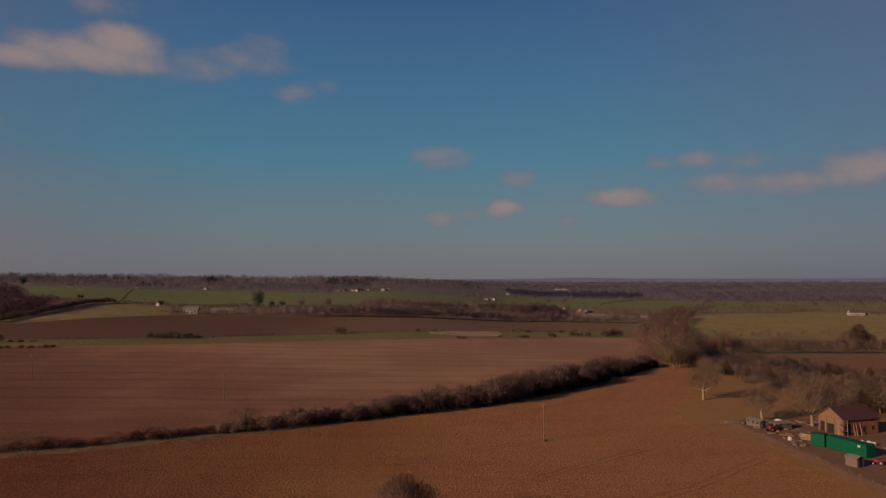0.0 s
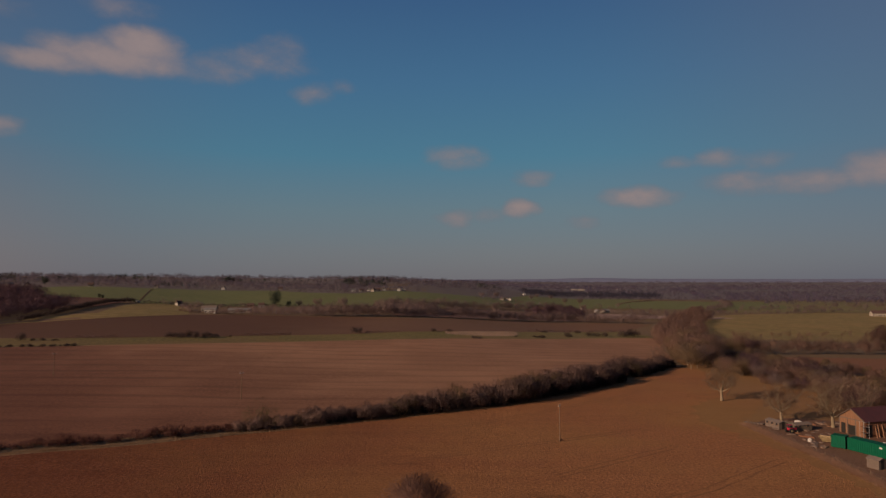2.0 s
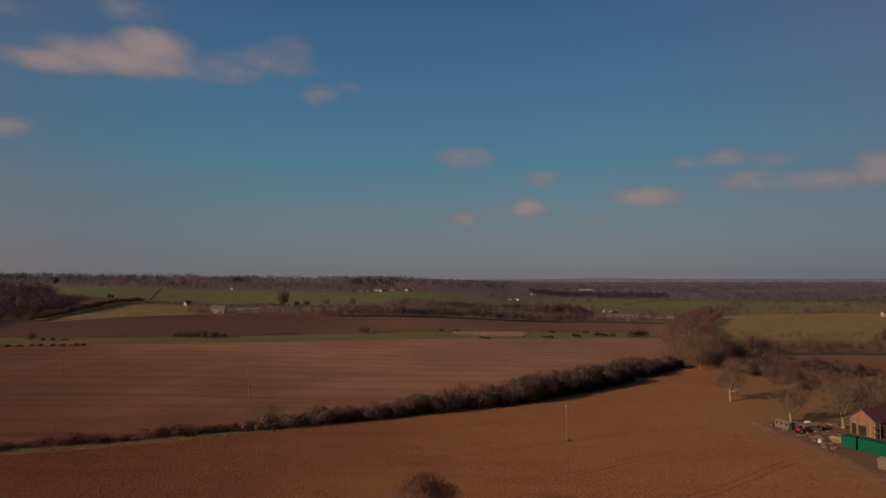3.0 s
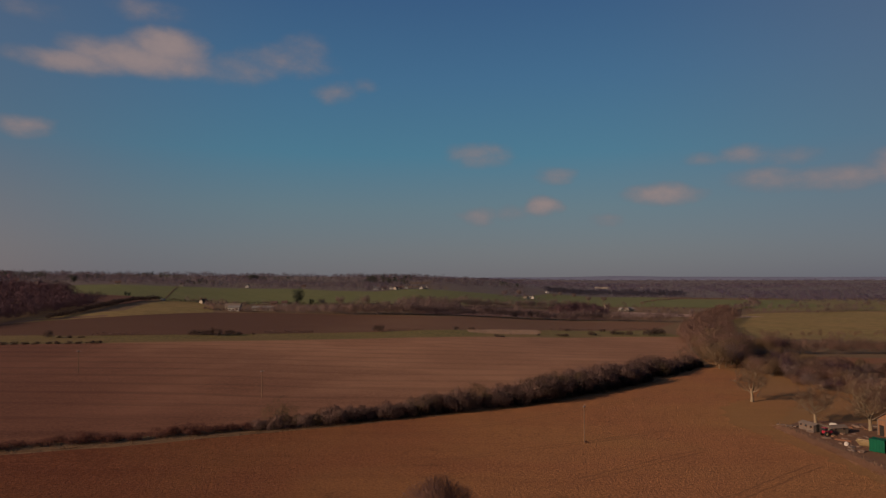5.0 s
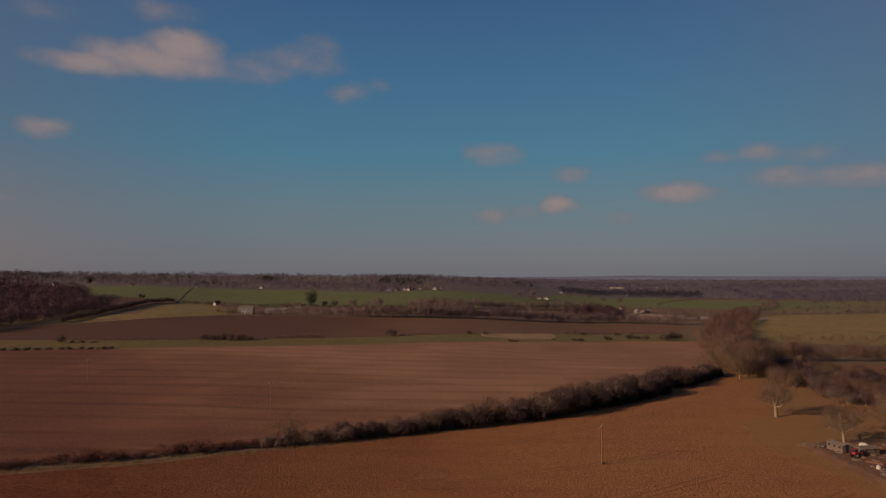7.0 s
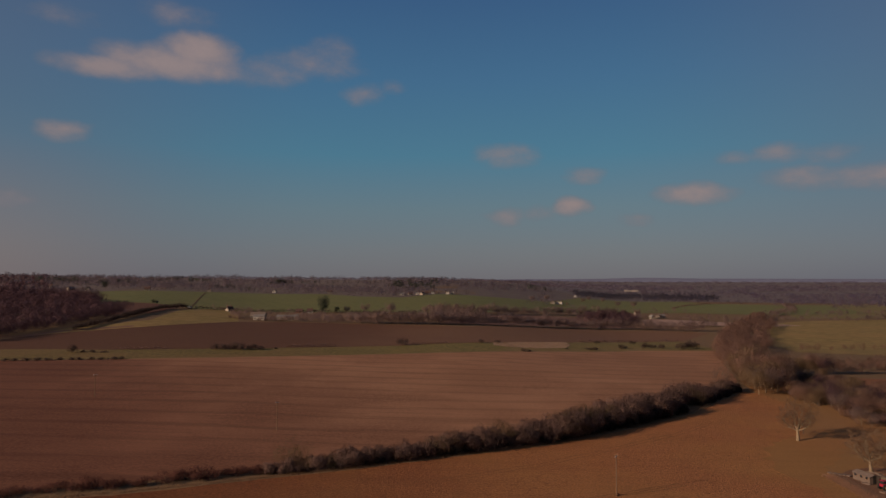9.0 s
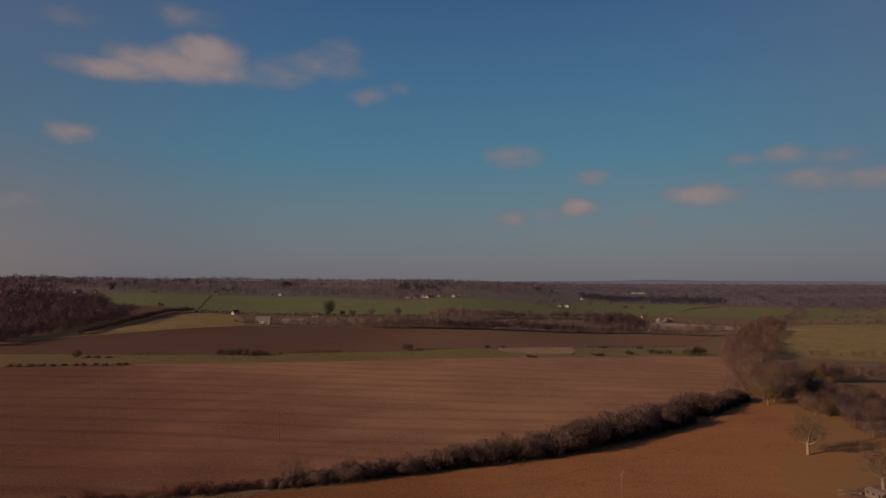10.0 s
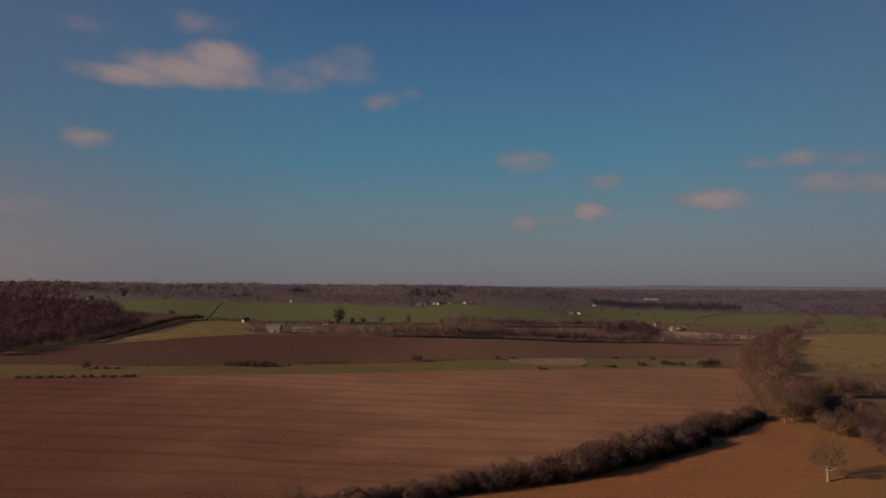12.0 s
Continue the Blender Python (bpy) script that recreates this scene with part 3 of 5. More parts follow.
# ---- plants ----
def grow(rng, height, spread, fork, girth, levels=4, kids=(4, 6)):
    """Limbs of a bare tree: pieces (a, b, r0, r1) and tips (place, way, level)."""
    pieces, tips = [], []

    def limb(p, way, length, r, level):
        steps = 3 if level < 2 else 2
        for i in range(steps):
            bend = Vector((rng.uniform(-1, 1), rng.uniform(-1, 1), rng.uniform(-0.4, 0.8))) * (0.10 if level == 0 else 0.26)
            way = (way + bend).normalized()
            q = p + way * (length / steps)
            r1 = r * (0.88 if level == 0 else 0.74)
            pieces.append((p, q, r, r1))
            p, r = q, r1
            if level >= 2:
                tips.append((p, way.copy(), level))
            if 0 < level < levels - 1 and i < steps - 1:
                side = Vector((rng.uniform(-1, 1), rng.uniform(-1, 1), rng.uniform(-0.1, 0.8))).normalized()
                limb(p, (way * 0.5 + side).normalized(), length * rng.uniform(0.45, 0.65), r * 0.6, level + 1)
        if level < levels - 1:
            n = rng.randint(*kids) if level == 0 else rng.randint(2, 3)
            turn = rng.uniform(0, 6.28)
            for k in range(n):
                a = turn + 6.283 * k / n + rng.uniform(-0.4, 0.4)
                flare = rng.uniform(0.5, 1.0) * spread
                out = Vector((math.cos(a) * flare, math.sin(a) * flare, rng.uniform(0.3, 1.0)))
                step = (out + way * (0.25 if level == 0 else 0.7)).normalized()
                limb(p, step, length * (rng.uniform(0.75, 1.05) if level else (height - fork) / fork * rng.uniform(0.42, 0.56)), r * 0.62, level + 1)
        else:
            tips.append((p, way.copy(), level + 1))

    limb(Vector((0, 0, -0.15)), Vector((rng.uniform(-0.05, 0.05), rng.uniform(-0.05, 0.05), 1)), fork, girth, 0)
    return pieces, tips


def limb_mesh(name, pieces, mat, thin=0.028):
    verts, faces = [], []
    for a, b, r0, r1 in pieces:
        n = 7 if r0 > 0.15 else 4 if r0 > 0.05 else 3
        way = (b - a).normalized()
        u = way.orthogonal().normalized()
        w = way.cross(u)
        k = len(verts)
        for p, r in ((a, max(r0, thin)), (b, max(r1, thin))):
            for i in range(n):
                t = 6.28319 * i / n
                verts.append(p + (u * math.cos(t) + w * math.sin(t)) * r)
        for i in range(n):
            j = (i + 1) % n
            faces.append((k + i, k + j, k + n + j, k + n + i))
    return mesh_of(name, [tuple(v) for v in verts], faces, mat, True)


def spikes(centres, ways, lengths, widths, rng, round_way=None, laid=False):
    """Thin tapering twigs: corners and, for shading, the way that each one's clump faces."""
    n = len(centres)
    ways = ways / np.linalg.norm(ways, axis=1, keepdims=True)
    side = np.cross(round_way + rng.normal(size=(n, 3)) * 0.25, ways) if laid else np.cross(ways, rng.normal(size=(n, 3)))
    side /= np.linalg.norm(side, axis=1, keepdims=True) + 1e-9
    face = np.cross(side, ways) if round_way is None else round_way
    flip = np.where((np.cross(side, ways) * face).sum(1) < 0, -1.0, 1.0)[:, None]
    v = np.empty((n, 3, 6))
    v[:, 0, :3] = centres - side * flip * widths[:, None] * 0.5
    v[:, 1, :3] = centres + side * flip * widths[:, None] * 0.5
    v[:, 2, :3] = centres + ways * lengths[:, None]
    v[:, :, 3:] = face[:, None, :]
    return v.reshape(-1, 6)


def tri_mesh(name, verts, mat):
    """A mesh of loose triangles from an array of corners, three to each, with their shading normals."""
    n = len(verts) // 3
    me = bpy.data.meshes.new(name)
    me.vertices.add(3 * n)
    me.vertices.foreach_set("co", np.ascontiguousarray(verts[:, :3], dtype=np.float32).ravel())
    me.loops.add(3 * n)
    me.loops.foreach_set("vertex_index", np.arange(3 * n, dtype=np.int32))
    me.polygons.add(n)
    me.polygons.foreach_set("loop_start", np.arange(0, 3 * n, 3, dtype=np.int32))
    me.materials.append(mat)
    me.update(calc_edges=True)
    me.normals_split_custom_set_from_vertices(verts[:, 3:] / (np.linalg.norm(verts[:, 3:], axis=1, keepdims=True) + 1e-9))
    return me


def bare_tree(seed, height=13.0, spread=1.0, fork=2.4, girth=0.42, twig=0.06, per_tip=7, reach=1.1, levels=5, mats=(M_BARK, M_TWIG_OAK), kids=(4, 6)):
    """A leafless tree at the origin: limbs and a crown of fine twigs, as two meshes."""
    rng, nrng = random.Random(seed), np.random.default_rng(seed)
    pieces, tips = grow(rng, height, spread, fork, girth, levels, kids)
    places = np.array([tuple(p) for p, _, _ in tips])
    ways = np.array([tuple(w) for _, w, _ in tips])
    scale = height / max(1e-6, places[:, 2].max() + 0.5 * reach)
    c = np.repeat(places, per_tip, axis=0)
    w = np.repeat(ways, per_tip, axis=0) + nrng.normal(size=(len(c), 3)) * 0.75
    c = c + nrng.normal(size=c.shape) * 0.25
    n = len(c)
    v = spikes(c, w, nrng.uniform(0.4, 1.3, n) * reach, nrng.uniform(0.5, 1.4, n) * twig, nrng)
    pieces = [(a * scale, b * scale, r0 * scale, r1 * scale) for a, b, r0, r1 in pieces]
    return limb_mesh("trunk", pieces, mats[0]), tri_mesh("crown", v * np.array([scale, scale, scale, 1, 1, 1]), mats[1])


def lumps_of(rng, wide, tall, lift, squash, lumps):
    """Centres and half-sizes of the rounded masses of a crown."""
    centres = np.stack([rng.uniform(-0.5, 0.5, lumps) * wide, rng.uniform(-0.5, 0.5, lumps) * wide * squash, lift + rng.uniform(0.28, 0.66, lumps) * (tall - lift)], 1)
    sizes = rng.uniform(0.42, 0.78, lumps)
    half = np.array([wide * 0.5, wide * 0.5 * squash, (tall - lift) * 0.5]) * sizes[:, None]
    centres[:, 2] -= np.maximum(0, centres[:, 2] + half[:, 2] - tall)
    return centres, half


def dome_twigs(seed, wide, tall, count, twig, reach, lift=0.0, up=0.6, squash=1.0, lumps=5, laid=False):
    """Twigs of a rounded bush or crown with an uneven, lumpy outline."""
    rng = np.random.default_rng(seed)
    centres, half = lumps_of(rng, wide, tall, lift, squash, lumps)
    pick = rng.integers(0, lumps, count)
    d = rng.normal(size=(count, 3))
    d /= np.linalg.norm(d, axis=1, keepdims=True)
    r = rng.uniform(0.4 if laid else 0.12, 1.0, count) ** 0.5
    c = centres[pick] + d * half[pick] * r[:, None]
    c[:, 2] = np.clip(c[:, 2], lift * 0.9, None)
    middle = np.array([0, 0, lift + 0.35 * (tall - lift)])
    face = 0.65 * d + 0.5 * (c - middle) / (0.5 * wide) + rng.normal(size=d.shape) * (0.12 if laid else 0.3)
    face[:, 2] += 0.5 if laid else 0.0
    face /= np.linalg.norm(face, axis=1, keepdims=True)
    w = d * 0.7 + np.array([0, 0, 0.6 * up]) + rng.normal(size=d.shape) * 0.6
    if laid:
        w = np.array([0, 0, 0.35]) + d * 0.4 + rng.normal(size=d.shape) * 0.8
    return spikes(c, w, rng.uniform(0.5, 1.3, count) * reach, rng.uniform(0.5, 1.4, count) * twig, rng, face, laid)


def shrub(seed, wide=4.5, tall=4.5, count=1500, twig=0.09, reach=0.9, mats=(M_BARK_DARK, M_TWIG_HEDGE), squash=1.0, stems=9, lumps=7):
    """A bare shrub: stems fanning from the ground and a dense dome of twigs."""
    rng = random.Random(seed)
    pieces = []
    for i in range(stems):
        a = rng.uniform(0, 6.28)
        p = Vector((math.cos(a) * 0.04, math.sin(a) * 0.04, -0.1))
        lean = rng.uniform(0.1, 0.6 if i < 9 else 1.3)
        way = Vector((math.cos(a) * lean, math.sin(a) * lean, 1)).normalized()
        r = rng.uniform(0.04, 0.09)
        for _ in range(3):
            q = p + way * tall * rng.uniform(0.17, 0.27)
            pieces.append((p, q, r, r * 0.75))
            way = (way + Vector((rng.uniform(-0.35, 0.35), rng.uniform(-0.35, 0.35), 0.1))).normalized()
            p, r = q, r * 0.75
    return limb_mesh("stem", pieces, mats[0]), tri_mesh("foliage", dome_twigs(seed, wide, tall, count, twig, reach, squash=squash, lumps=lumps), mats[1])


def plant(name, meshes, parts, label, category, group=""):
    """The first plant of a kind, as a thing with its parts."""
    ob = new(name)
    for m, p in zip(meshes, parts):
        mesh_part(p, m, ob)
    return tagged(ob, label, category, group)


def put(ob, x, y, turn=0.0, size=1.0, tall=1.0, sink=0.0):
    ob.scale = (size, size, size * tall)
    ob.location = (x, y, terrain(x, y) + sink)
    ob.rotation_euler = (0, 0, turn)
    return ob


class Kinds:
    """Plants of one kind, drawn from a few grown shapes."""

    def __init__(self, name, shapes, parts, label, category, group, seed):
        self.name, self.shapes, self.parts, self.tags = name, shapes, parts, (label, category, group)
        self.rng = random.Random(seed)

    def add(self, x, y, size=1.0, tall=1.0, label="", shape=None, sink=0.0):
        meshes = self.shapes[self.rng.randrange(len(self.shapes)) if shape is None else shape]
        ob = plant(self.name, meshes, self.parts, label or self.tags[0], self.tags[1], self.tags[2])
        return put(ob, x, y, self.rng.uniform(0, 6.28), size, tall, sink)


def along(line, gap, rng, jitter=0.3):
    """Places along a line, about gap metres apart."""
    out, carry = [], 0.0
    for a, b in zip(line, line[1:]):
        a, b = Vector(a), Vector(b)
        length = (b - a).length
        s = carry
        while s < length:
            p = a.lerp(b, s / length)
            out.append((p.x + rng.uniform(-1, 1) * gap * jitter, p.y + rng.uniform(-1, 1) * gap * jitter))
            s += gap * rng.uniform(0.8, 1.2)
        carry = s - length
    return out


def scatter(poly, gap, rng):
    xs, ys = [p[0] for p in poly], [p[1] for p in poly]
    out = []
    x = min(xs)
    while x < max(xs):
        y = min(ys)
        while y < max(ys):
            p = (x + rng.uniform(-0.5, 0.5) * gap, y + rng.uniform(-0.5, 0.5) * gap)
            if inside(p, poly):
                out.append(p)
            y += gap
        x += gap
    return out


def wooded(x, y, cut=-0.12, size=260.0):
    return noise.noise(Vector((x / size, y / (size * 0.8), 3.7))) > cut


# oaks at the field corner and by the yard
def oak(seed, height, wide, limbs):
    """A spreading oak: a stout trunk, heavy limbs that reach out low and turn upwards, and fine twigs on every branch."""
    rng, nrng = random.Random(seed), np.random.default_rng(seed)
    pieces, tips = [], []

    def branch(p, way, length, r, level):
        steps = 4 if level == 0 else 3 if level < 3 else 2
        for i in range(steps):
            lift = 0.16 if level < 2 else 0.06
            way = (way + Vector((rng.uniform(-1, 1), rng.uniform(-1, 1), rng.uniform(-0.7, 0.7))) * 0.33 + Vector((0, 0, lift))).normalized()
            q = p + way * (length / steps)
            pieces.append((p, q, r, r * 0.8))
            p, r = q, r * 0.8
            if level >= 2:
                tips.append((p, way.copy()))
            if level < 3:
                for _ in range(1 if i else rng.randint(1, 2)):
                    side = Vector((rng.uniform(-1, 1), rng.uniform(-1, 1), rng.uniform(-0.45, 0.75))).normalized()
                    branch(p, (way * 0.55 + side).normalized(), length * rng.uniform(0.42, 0.62), r * 0.58, level + 1)

    p, r, way = Vector((0, 0, -0.2)), 0.46, Vector((0, 0, 1))
    for i in range(4):
        q = p + Vector((rng.uniform(-0.08, 0.08), rng.uniform(-0.08, 0.08), 0.95))
        pieces.append((p, q, r, r * 0.88))
        p, r = q, r * 0.88
    for k in range(limbs):
        a = 6.283 * k / limbs + rng.uniform(-0.35, 0.35)
        rise = math.radians(12 + 66 * ((k * 0.618) % 1.0))
        out = Vector((math.cos(a) * math.cos(rise), math.sin(a) * math.cos(rise), math.sin(rise)))
        start = p - Vector((0, 0, rng.uniform(0.0, 0.9) * math.cos(rise)))
        branch(start, out, (0.42 * wide * math.cos(rise) + 0.5 * height * math.sin(rise)) * rng.uniform(0.85, 1.1), r * rng.uniform(0.48, 0.62), 0)
    places = np.array([tuple(q) for q, _ in tips])
    ways = np.array([tuple(w) for _, w in tips])
    fit = height / places[:, 2].max()
    side = wide / (np.ptp(places[:, 0]) + np.ptp(places[:, 1])) * 2
    shape = np.array([side, side, fit])
    c = np.repeat(places * shape, 4, axis=0) + nrng.normal(size=(4 * len(places), 3)) * 0.15
    w = np.repeat(ways, 4, axis=0) + nrng.normal(size=c.shape) * 0.7
    n = len(c)
    crown = spikes(c, w, nrng.uniform(0.4, 1.2, n), nrng.uniform(0.02, 0.05, n), nrng)
    scaled = [(Vector(a * Vector(shape)), Vector(b * Vector(shape)), r0, r1) for a, b, r0, r1 in pieces]
    return limb_mesh("trunk", scaled, M_BARK, 0.02), tri_mesh("crown", crown, M_TWIG_OAK)


oak_a = oak(11, 11.5, 13.0, 8)
oak_b = oak(23, 11.0, 14.0, 9)
oak_c = oak(37, 12.5, 13.5, 8)
oaks = Kinds("oak_tree", (oak_a, oak_b, oak_c), ("trunk", "crown"), "leafless spreading oak with a pale sunlit trunk", "tree", "oaks round the yard", 3)
oaks.add(79.7, 203, 1.16, 0.95, "lone leafless oak standing in rough grass at the field corner", 0)
oaks.add(83.3, 173.5, 1.0, 1.0, "leafless oak with a wide crown above a grey shed", 1)
oaks.add(92.5, 166.5, 1.12, 1.0, "leafless oak beside the timber barn", 2)
oaks.add(104.5, 148.0, 0.62, 1.0, "bare tree in front of the timber barn", 1)

# hedge between the two brown fields
hedge_shapes = [shrub(100 + i, 5.8, 5.6, 4300, 0.055, 0.7, stems=26, lumps=9) for i in range(5)]
low_shapes = [shrub(120 + i, 4.2, 2.2, 900, 0.07, 0.7, (M_BARK_DARK, M_TWIG_RED)) for i in range(3)]
willow_shapes = [shrub(130 + i, 6.5, 7.5, 2600, 0.05, 0.7, (M_BARK_DARK, M_SALLOW)) for i in range(2)]
shade_bush_shapes = [shrub(140 + i, 3.4, 3.2, 1500, 0.14, 0.5, (M_BARK_DARK, M_HEDGE_SHADE), lumps=6) for i in range(3)]
hedge = Kinds("hedge_shrub", hedge_shapes, ("stem", "foliage"), "tall bare hawthorn shrub in a dense dark field hedge", "shrub", "shrubs of the field hedge", 5)
bramble = Kinds("bramble_shrub", low_shapes, ("stem", "foliage"), "low reddish bramble shrub in a ditch between fields", "shrub", "brambles of the low hedge", 6)
shade_bushes = Kinds("hedge_shade_bush", shade_bush_shapes, ("stem", "foliage"), "dense bush added in the hedge bottom, near-black for the hedge's shade", "bush", "dark bushes of the hedge bottom", 14)
willow = Kinds("willow_shrub", willow_shapes, ("stem", "foliage"), "olive-brown bare willow standing in the hedge", "shrub", "", 7)
hrng = random.Random(9)
for x, y in along(HEDGE[4:], 2.7, hrng, 0.25):
    back = 0.6 + 2.4 * smooth(0, 45, x)
    if 57.5 < x < 68.5:
        continue
    size = np.interp(x, (-55, -36, -13, 12, 38, 60, 90), (0.48, 0.74, 1.0, 1.30, 1.34, 1.18, 0.96))
    lean = 0.35 + 0.4 * smooth(0, 45, x)
    (willow if hrng.random() < 0.16 else hedge).add(x - lean * back, y + (1 - lean * 0.6) * back, size * hrng.uniform(0.7, 1.18), hrng.uniform(0.85, 1.12))
for x, y in along([(x - 0.8, y + 1.6) for x, y in HEDGE[4:8]], 2.3, hrng, 0.3):
    hedge.add(x, y, hrng.uniform(0.45, 0.70), hrng.uniform(0.85, 1.1))
for x, y in along([(x - 1.0, y + 2.2) for x, y in HEDGE[1:5]], 2.4, hrng, 0.3):
    bramble.add(x, y, hrng.uniform(0.75, 1.1), hrng.uniform(0.7, 1.1))
for x, y in along([(x - 4.5, y + 5.5) for x, y in HEDGE[7:11]], 3.6, hrng, 0.3):
    hedge.add(x, y, (0.8 + 0.4 * smooth(5, 30, x)) * hrng.uniform(0.8, 1.15), hrng.uniform(0.95, 1.15))
# dense bushes added to darken the hedge's shaded lower face
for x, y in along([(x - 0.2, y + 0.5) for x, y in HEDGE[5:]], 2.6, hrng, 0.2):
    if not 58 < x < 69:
        shade_bushes.add(x, y, np.interp(x, (-36, -13, 12, 38, 60, 90), (0.75, 0.95, 1.15, 1.3, 1.2, 0.9)) * hrng.uniform(0.75, 1.2), hrng.uniform(0.8, 1.15))


def round_crown(seed, radius, middle, top, count, twig, reach):
    """An even, rounded crown of fine twigs, densest towards its outside."""
    rng = np.random.default_rng(seed)
    d = rng.normal(size=(count, 3))
    d /= np.linalg.norm(d, axis=1, keepdims=True)
    d[:, 2] = np.where(d[:, 2] < -0.5, -d[:, 2], d[:, 2])
    swell = 1 + 0.12 * np.sin(4 * d[:, 0] + 1.0) * np.cos(5 * d[:, 1]) + 0.07 * np.sin(9 * d[:, 1] + 5 * d[:, 2])
    c = d * (rng.uniform(0.25, 1.0, count) ** 0.5 * swell)[:, None] * np.array([radius, radius, top - middle]) + np.array([0, 0, middle])
    way = d * 0.9 + np.array([0, 0, 0.35]) + rng.normal(size=d.shape) * 0.4
    return spikes(c, way, rng.uniform(0.5, 1.3, count) * reach, rng.uniform(0.5, 1.4, count) * twig, rng, d + rng.normal(size=d.shape) * 0.2)


dome_stem, _ = shrub(172, 7.0, 8.0, 10, 0.04, 0.4, (M_BARK_DARK, M_TWIG_CROWN))
dome_crown = tri_mesh("crown", round_crown(173, 5.2, 4.2, 8.9, 12000, 0.036, 0.9), M_TWIG_CROWN)
dome_tree = Kinds("bare_tree", [(dome_stem, dome_crown)], ("trunk", "crown"), "rounded twiggy crown of a bare tree rising from the crop field", "tree", "", 8)
dome_tree.add(-5.3, 92, 1.0, 1.0)
willow.add(-48.5, 161.5, 0.95, 1.05)
willow.add(-2, 188, 0.6, 0.9)
for x, y, s in ((-60, 98, 0.9), (-66, 96, 1.1), (-71, 99, 0.9), (-50, 97, 0.6)):
    bramble.add(x, y, s, 1.2, "low dark bush at the edge of the crop field")

# scattered bushes in the grass strip
bush_shapes = [shrub(160 + i, 5.4, 5.2, 1600, 0.12, 0.6, (M_BARK_DARK, M_THORN), lumps=7) for i in range(3)]
strip_bush = Kinds("bush", bush_shapes, ("stem", "foliage"), "dark rounded bare bush in the grass strip", "bush", "bushes of the grass strip", 12)
for x, y, s, tall in ((-172, 390, 1.1, 0.9), (-167, 389, 1.2, 1.0), (-162, 391, 1.25, 1.0), (-157, 390, 1.3, 0.95), (-151, 392, 1.2, 1.0), (-146, 393, 0.9, 0.9), (-139, 399, 0.6, 0.6),
                      (-69, 441, 1.3, 1.2), (-18, 474, 0.9, 0.9), (-244, 362, 1.1, 1.2), (-238, 363, 0.7, 0.6), (-232, 363, 0.8, 0.7), (-226, 364, 0.7, 0.6),
                      (10, 436, 0.9, 0.7), (14, 438, 0.7, 0.6), (41, 474, 0.6, 0.6), (56, 480, 1.0, 0.6), (61, 483, 1.1, 0.6), (82, 502, 1.0, 1.0), (86, 506, 0.8, 0.7), (101, 514, 1.2, 1.0),
                      (106, 516, 1.1, 0.9), (113, 512, 1.1, 1.1), (126, 508, 1.4, 1.2), (131, 512, 1.6, 1.15), (136, 515, 1.3, 1.2), (-7, 482, 1.0, 0.6), (100, 560, 1.0, 0.8), (70, 545, 0.9, 0.8)):
    strip_bush.add(x, y, 0.82 * s, 0.9 * tall)
mound_shapes = [shrub(150 + i, 2.9, 2.0, 800, 0.10, 0.4, (M_BARK_DARK, M_THORN)) for i in range(3)]
mounds = Kinds("clipped_bush", mound_shapes, ("stem", "foliage"), "low dark mound of cut hedge at the field edge", "bush", "row of cut hedge mounds", 13)
for i in range(12):
    s = (i + hrng.uniform(-0.2, 0.2)) / 11
    mounds.add(-254 + 54 * s, 323.5 + 15.5 * s, 0.95 + 0.25 * hrng.random(), 0.95, sink=-0.45)
for i in range(6):
    mounds.add(-300 + 6 * i, 317 + 1.2 * i, 0.9, 0.95, sink=-0.45)

# trees of the belt, the yard wood and the valley
tree_shapes = [bare_tree(200 + i, 12.0, 0.75, 2.2, 0.26, 0.05, 7, 1.6, 4, (M_BARK_DARK, M_TWIG_MID), (4, 6)) for i in range(5)]
thick_shapes = []
for i in range(6):
    pieces, _ = grow(random.Random(240 + i), 12.0, 0.8, 2.4, 0.24, 3, (3, 5))
    trunk = limb_mesh("trunk", [p for p in pieces if p[1].z < 11], M_BARK)
    v = np.concatenate([dome_twigs(300 + i, 8.6, 12.0, 2600, 0.10, 1.3, 1.2, 0.7, lumps=9), dome_twigs(320 + i, 9.6, 12.6, 900, 0.06, 1.6, 1.6, 0.9, lumps=8)])
    thick_shapes.append((trunk, tri_mesh("crown", v, (M_TWIG_MID, M_TWIG_WILLOW, M_TWIG_MID, M_TWIG_PURPLE, M_TWIG_LINE, M_TWIG_WILLOW)[i])))
belt = Kinds("bare_tree", thick_shapes, ("trunk", "crown"), "leafless tree in a brown winter tree belt", "tree", "trees of the belt", 24)
sparse = Kinds("bare_tree", tree_shapes, ("trunk", "crown"), "leafless tree with a fine grey-brown crown", "tree", "bare trees", 22)
brng = random.Random(31)
far_belt = []


def belt_tree(x, y, size, tall):
    """Trees near enough to tell apart stand singly."""
    if math.hypot(x, y) > 400:
        far_belt.append((x, y, size))
    else:
        belt.add(x, y, size, tall)


BELT = ((98, 285), (106, 320), (119, 386), (140, 470), (172, 570), (215, 690), (270, 800), (335, 950))
for x, y in along(BELT, 6.5, brng, 0.4):
    belt_tree(x + 3, y, brng.uniform(0.75, 1.15), brng.uniform(0.8, 1.05))
for x, y in along([(x + 12, y + 6) for x, y in BELT], 7.5, brng, 0.4):
    belt_tree(x, y, brng.uniform(0.8, 1.25), brng.uniform(0.85, 1.1))
for x, y in along([(x + 24, y + 14) for x, y in BELT[2:6]], 9, brng, 0.4):
    belt_tree(x, y, brng.uniform(0.8, 1.2), brng.uniform(0.85, 1.1))
